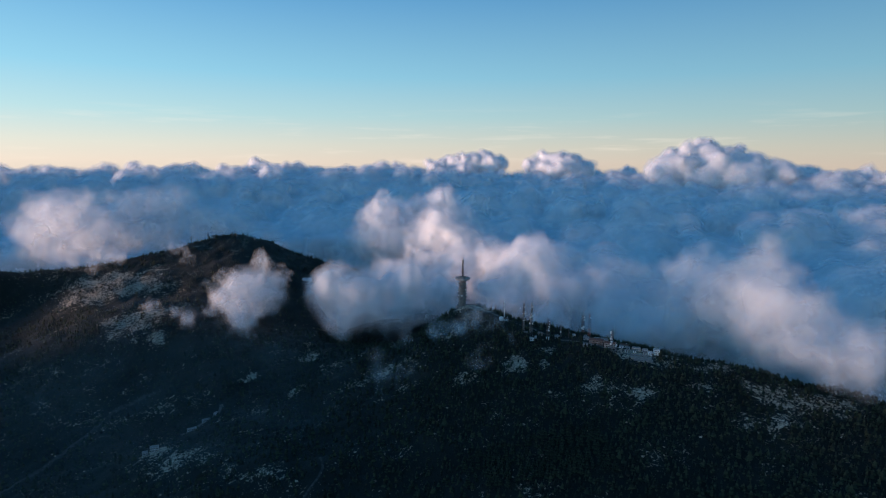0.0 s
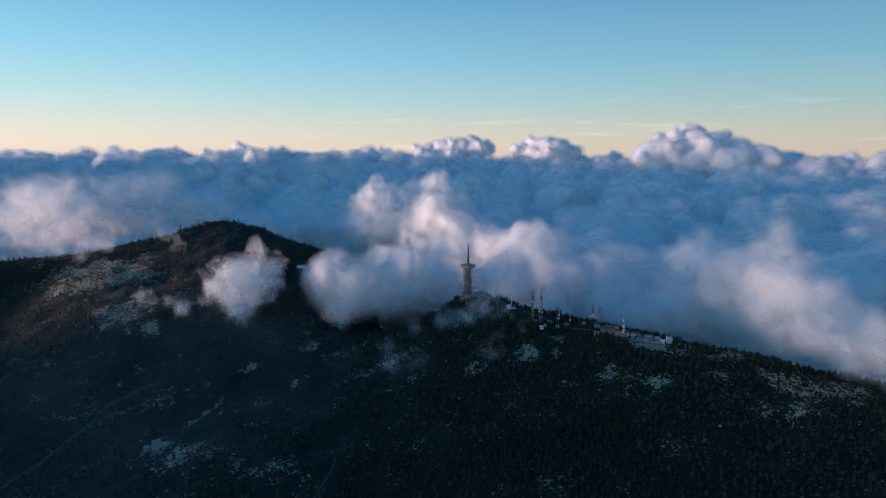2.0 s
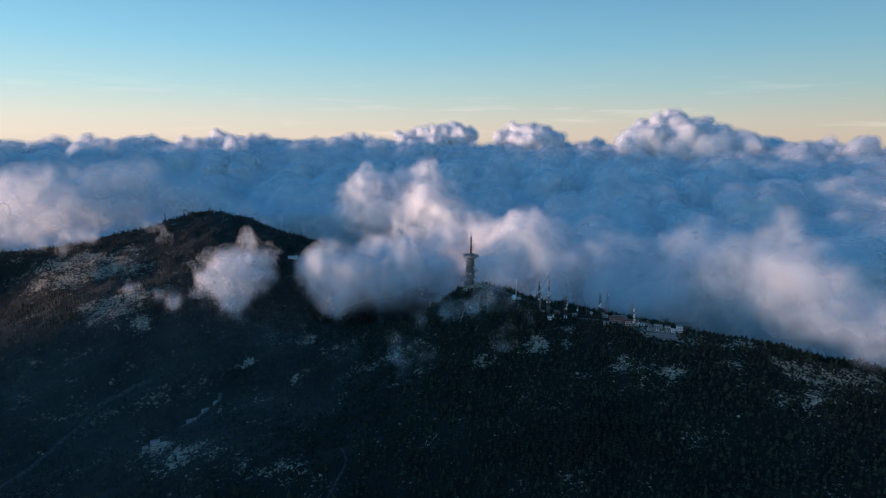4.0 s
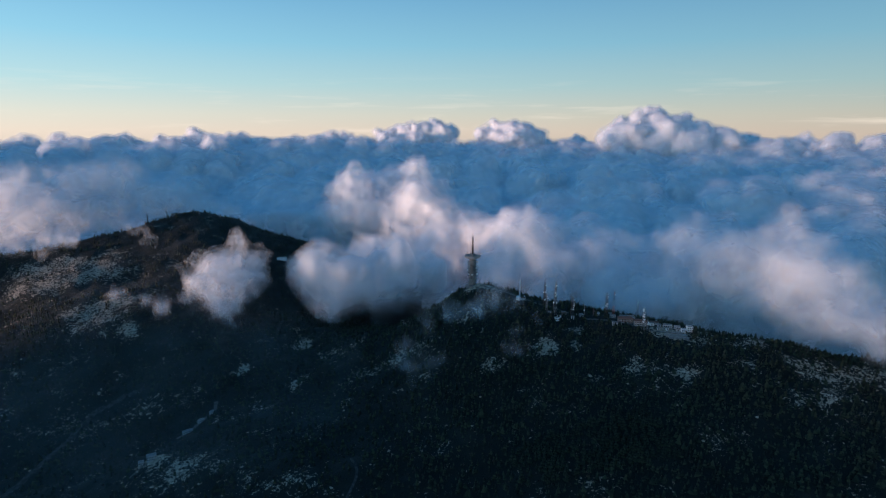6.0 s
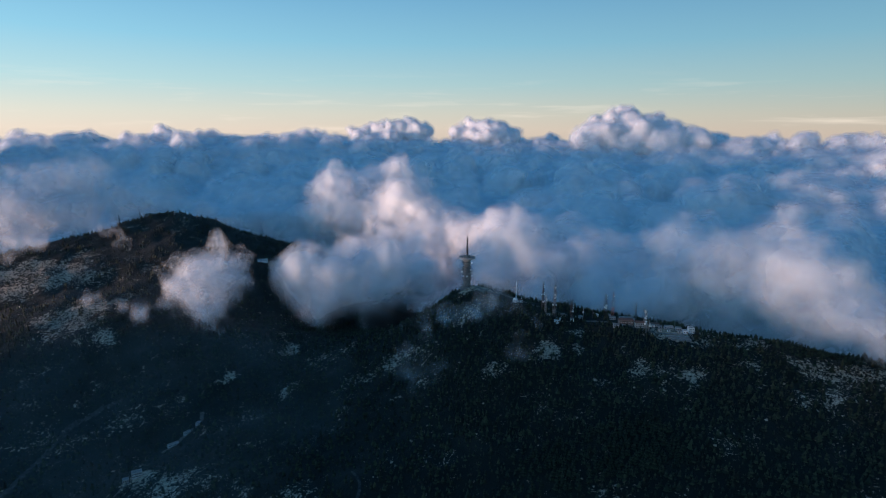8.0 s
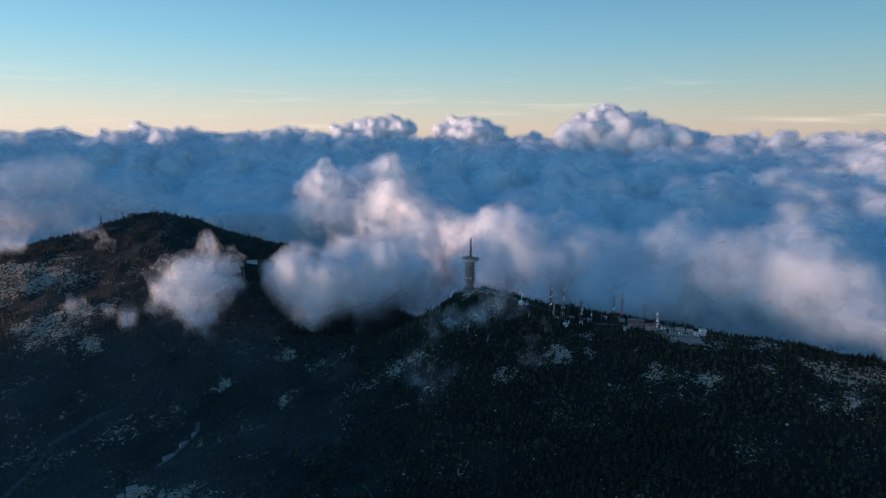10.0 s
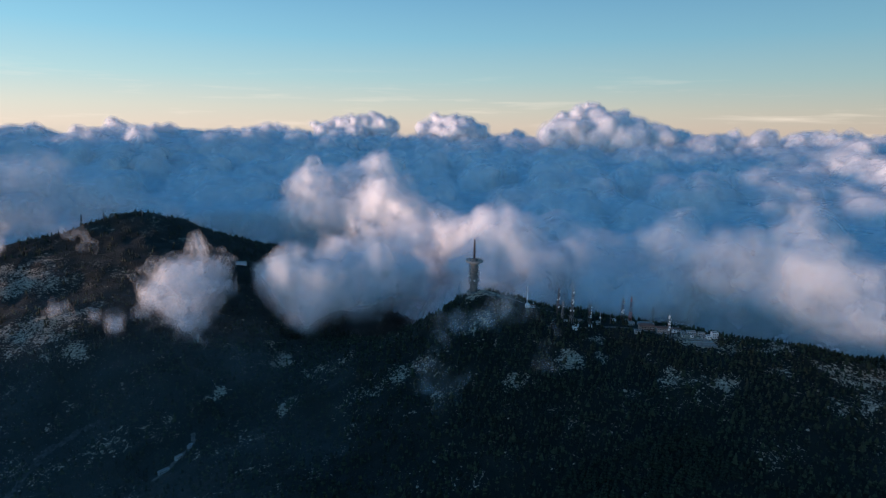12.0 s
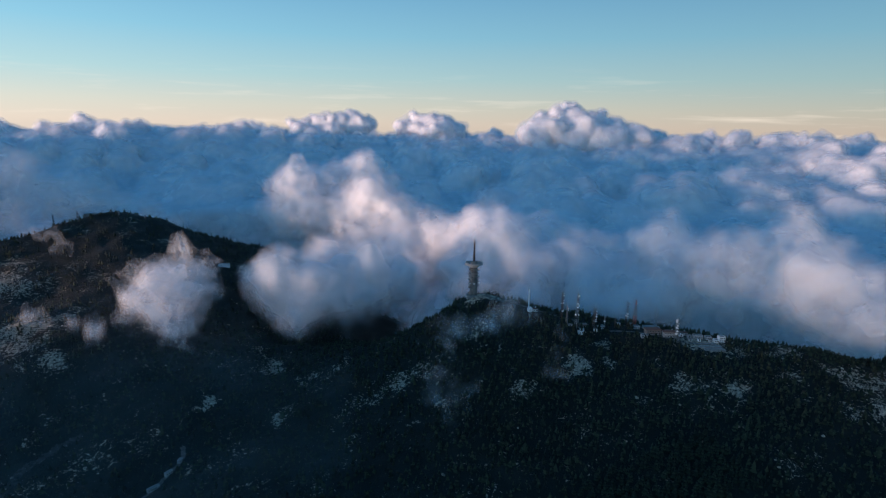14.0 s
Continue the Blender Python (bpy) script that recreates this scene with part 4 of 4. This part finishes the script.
def scatter(x0, x1, y0, y1, step):
    """Places strewn evenly over a stretch of the plan."""
    gx, gy = np.meshgrid(np.arange(x0, x1, step), np.arange(y0, y1, step), indexing="ij")
    p = np.stack([gx.ravel(), gy.ravel()], 1)
    return p + grow.uniform(-0.5, 0.5, p.shape) * step


def strewn(name, templates, places, sizes, m, label, category):
    """Many alike bodies in one mesh, each turned and sized by itself."""
    z = height(places[:, 0], places[:, 1])
    turn = grow.uniform(0, 2 * np.pi, len(places))
    pick = grow.integers(0, len(templates), len(places))
    V, F, at = [], [], 0
    for k, (v, f) in enumerate(templates):
        i = np.flatnonzero(pick == k)
        c, s = np.cos(turn[i]), np.sin(turn[i])
        wide = sizes[i] * grow.uniform(0.8, 1.25, len(i))
        x = (v[None, :, 0] * c[:, None] - v[None, :, 1] * s[:, None]) * wide[:, None] + places[i, 0][:, None]
        y = (v[None, :, 0] * s[:, None] + v[None, :, 1] * c[:, None]) * wide[:, None] + places[i, 1][:, None]
        w = v[None, :, 2] * sizes[i][:, None] + z[i][:, None]
        V.append(np.stack([x, y, w], -1).reshape(-1, 3))
        F.append((f[None] + (np.arange(len(i)) * len(v))[:, None, None] + at).reshape(-1, 3))
        at += len(i) * len(v)
    ob = new(name, mesh_of(name, np.concatenate(V), np.concatenate(F), [m], False))
    return tagged(ob, label, category, kind="stuff")


def fir_template(seed, tiers, spikes):
    """A fir one metre high: drooping whorls of branches, narrower towards the tip."""
    r = np.random.default_rng(seed)
    v, f = [], []
    for k in range(tiers):
        z0 = 0.06 + 0.8 * k / tiers
        top = min(z0 + 1.25 / tiers, 1.0) if k < tiers - 1 else 1.0
        reach = 0.4 * (1 - k / tiers) ** 0.65 + 0.03
        n = len(v)
        v.append((r.normal() * 0.01, r.normal() * 0.01, top))
        for i in range(spikes):
            a = 2 * math.pi * (i + r.uniform(-0.3, 0.3)) / spikes
            d = reach * r.uniform(0.55, 1.2) * (1.0 if i % 2 == 0 else 0.7)
            v.append((d * math.cos(a), d * math.sin(a), z0 + r.uniform(-0.04, 0.03)))
        for i in range(spikes):
            f.append((n, n + 1 + i, n + 1 + (i + 1) % spikes))
    return np.array(v), np.array(f)


def lump_template(seed, flat, jag):
    """An uneven twenty-sided lump, its foot at the ground."""
    bm = bmesh.new()
    bmesh.ops.create_icosphere(bm, subdivisions=1, radius=0.5)
    r = np.random.default_rng(seed)
    v = np.array([p.co for p in bm.verts]) * r.uniform(1 - jag, 1 + jag, (12, 1))
    v[:, 2] = v[:, 2] * flat + 0.3 * flat
    f = np.array([[p.index for p in q.verts] for q in bm.faces])
    bm.free()
    return v, f


def built_up(p):
    """Whether a place lies on a yard, a road or under a building."""
    hit = np.zeros(len(p), bool)
    for x, y, r in ((206, 720, 15), (193, 729, 12), (236, 688, 17), (242, 704, 10), (222, 710, 9), (30, 880, 16), (46, 866, 18), (64, 848, 15), (84, 826, 13), (-357, 694, 14), (196, 748, 16), (255, 693, 9), (-316, 1350, 14), (-570, 1500, 22)):
        hit |= np.hypot(p[:, 0] - x, p[:, 1] - y) < r
    for line in (((40, 868), (88, 830), (140, 775), (196, 722)), ((-150, 520), (-136, 560), (-128, 590), (-135, 615)), ((-545, 640), (-504, 757), (-466, 862), (-440, 885)), ((-352, 755), (-320, 803), (-322, 822))):
        for a, b in zip(line, line[1:]):
            a, b = np.array(a, float), np.array(b, float)
            t = np.clip(((p - a) @ (b - a)) / ((b - a) @ (b - a)), 0, 1)
            hit |= np.hypot(*(p - a - t[:, None] * (b - a)).T) < 4.5
    return hit


def wooded(p):
    """How densely firs stand: thick on the east flank, thinner in the west."""
    east = 1 / (1 + np.exp(-(p[:, 0] + 60 + 0.25 * (p[:, 1] - 700)) / 60))
    n = 0.5 + 0.5 * (0.6 * lump(p[:, 0], p[:, 1], 60, 31) + 0.5 * lump(p[:, 0], p[:, 1], 22, 32))
    return np.clip(0.35 + 0.62 * east + 0.7 * (n - 0.5), 0.05, 1) * (1 - np.clip((bare(p[:, 0], p[:, 1]) - 0.36) * 2.6, 0, 0.75))


p = scatter(-900, 680, 440, 1120, 4.8)
p = p[(grow.random(len(p)) < wooded(p)) & ~built_up(p)]
far = scatter(-1150, -120, 1120, 1700, 7.0)
far = far[(grow.random(len(far)) < wooded(far) * 0.9) & ~built_up(far)]
# the stand of firs that are trees by themselves
alone = np.flatnonzero((np.abs(p[:, 0] - 95) < 75) & (np.abs(p[:, 1] - 560) < 27))[:280]
rest = np.ones(len(p), bool)
rest[alone] = False
FIRS = [fir_template(40 + k, 4 if k < 4 else 3, 6) for k in range(7)]
crowd = np.concatenate([p[rest], far])
strewn("fir_forest", FIRS, crowd, np.where(grow.random(len(crowd)) < 0.1, 1.25, 1.0) * (2.6 + 5.4 * grow.random(len(crowd)) ** 1.5), NEEDLE, "dense dark fir forest covering the mountain flank", "forest")

kinds = []
for k in range(4):
    fv, ff = fir_template(60 + k, 9, 10)
    tree = thing("fir_tree", pose(0, 0, 0), "dark green fir tree standing on the forested slope", "tree", "firs on the lower flank")
    bm = bmesh.new()
    lathe(bm, [(0.035, -0.08), (0.026, 0.3), (0.012, 0.8), (0.003, 0.98)], 6)
    part("trunk", bm, BARK, tree)
    crown = new("crown", mesh_of("crown", fv, ff, [NEEDLE]))
    crown.parent = tree
    kinds.append(tree)
for i, (x, y) in enumerate(p[alone]):
    s = float(grow.uniform(5.0, 9.5))
    m = pose(x, y, ground_z(x, y), 0, 0, float(grow.uniform(0, 360)))
    tree = kinds[i] if i < 4 else kinds[i % 4]
    if i < 4:
        tree.scale = (s, s, s)
        tree.matrix_world = m @ Matrix.Diagonal((s, s, s, 1))
    else:
        made = copy_thing(tree, m)
        made.scale = (s, s, s)

b = scatter(-900, 600, 450, 1300, 4.8)
b = b[(grow.random(len(b)) < 0.2 + 0.35 * (bare(b[:, 0], b[:, 1]) > 0.42)) & ~built_up(b)]
strewn("scrub", [lump_template(80 + k, 0.8, 0.35) for k in range(4)], b, grow.uniform(0.8, 3.2, len(b)), BUSH, "low dark scrub between the firs", "scrub")

s = scatter(-900, 600, 450, 1250, 2.7)
k = bare(s[:, 0], s[:, 1])
s = s[(grow.random(len(s)) < np.clip((k - 0.36) * 0.4, 0.004, 0.2)) & ~built_up(s)]
strewn("boulders", [lump_template(90 + k, 0.5, 0.5) for k in range(5)], s, 0.7 + 3.0 * grow.random(len(s)) ** 2.5, STONE, "pale limestone boulders and ledges", "rock")
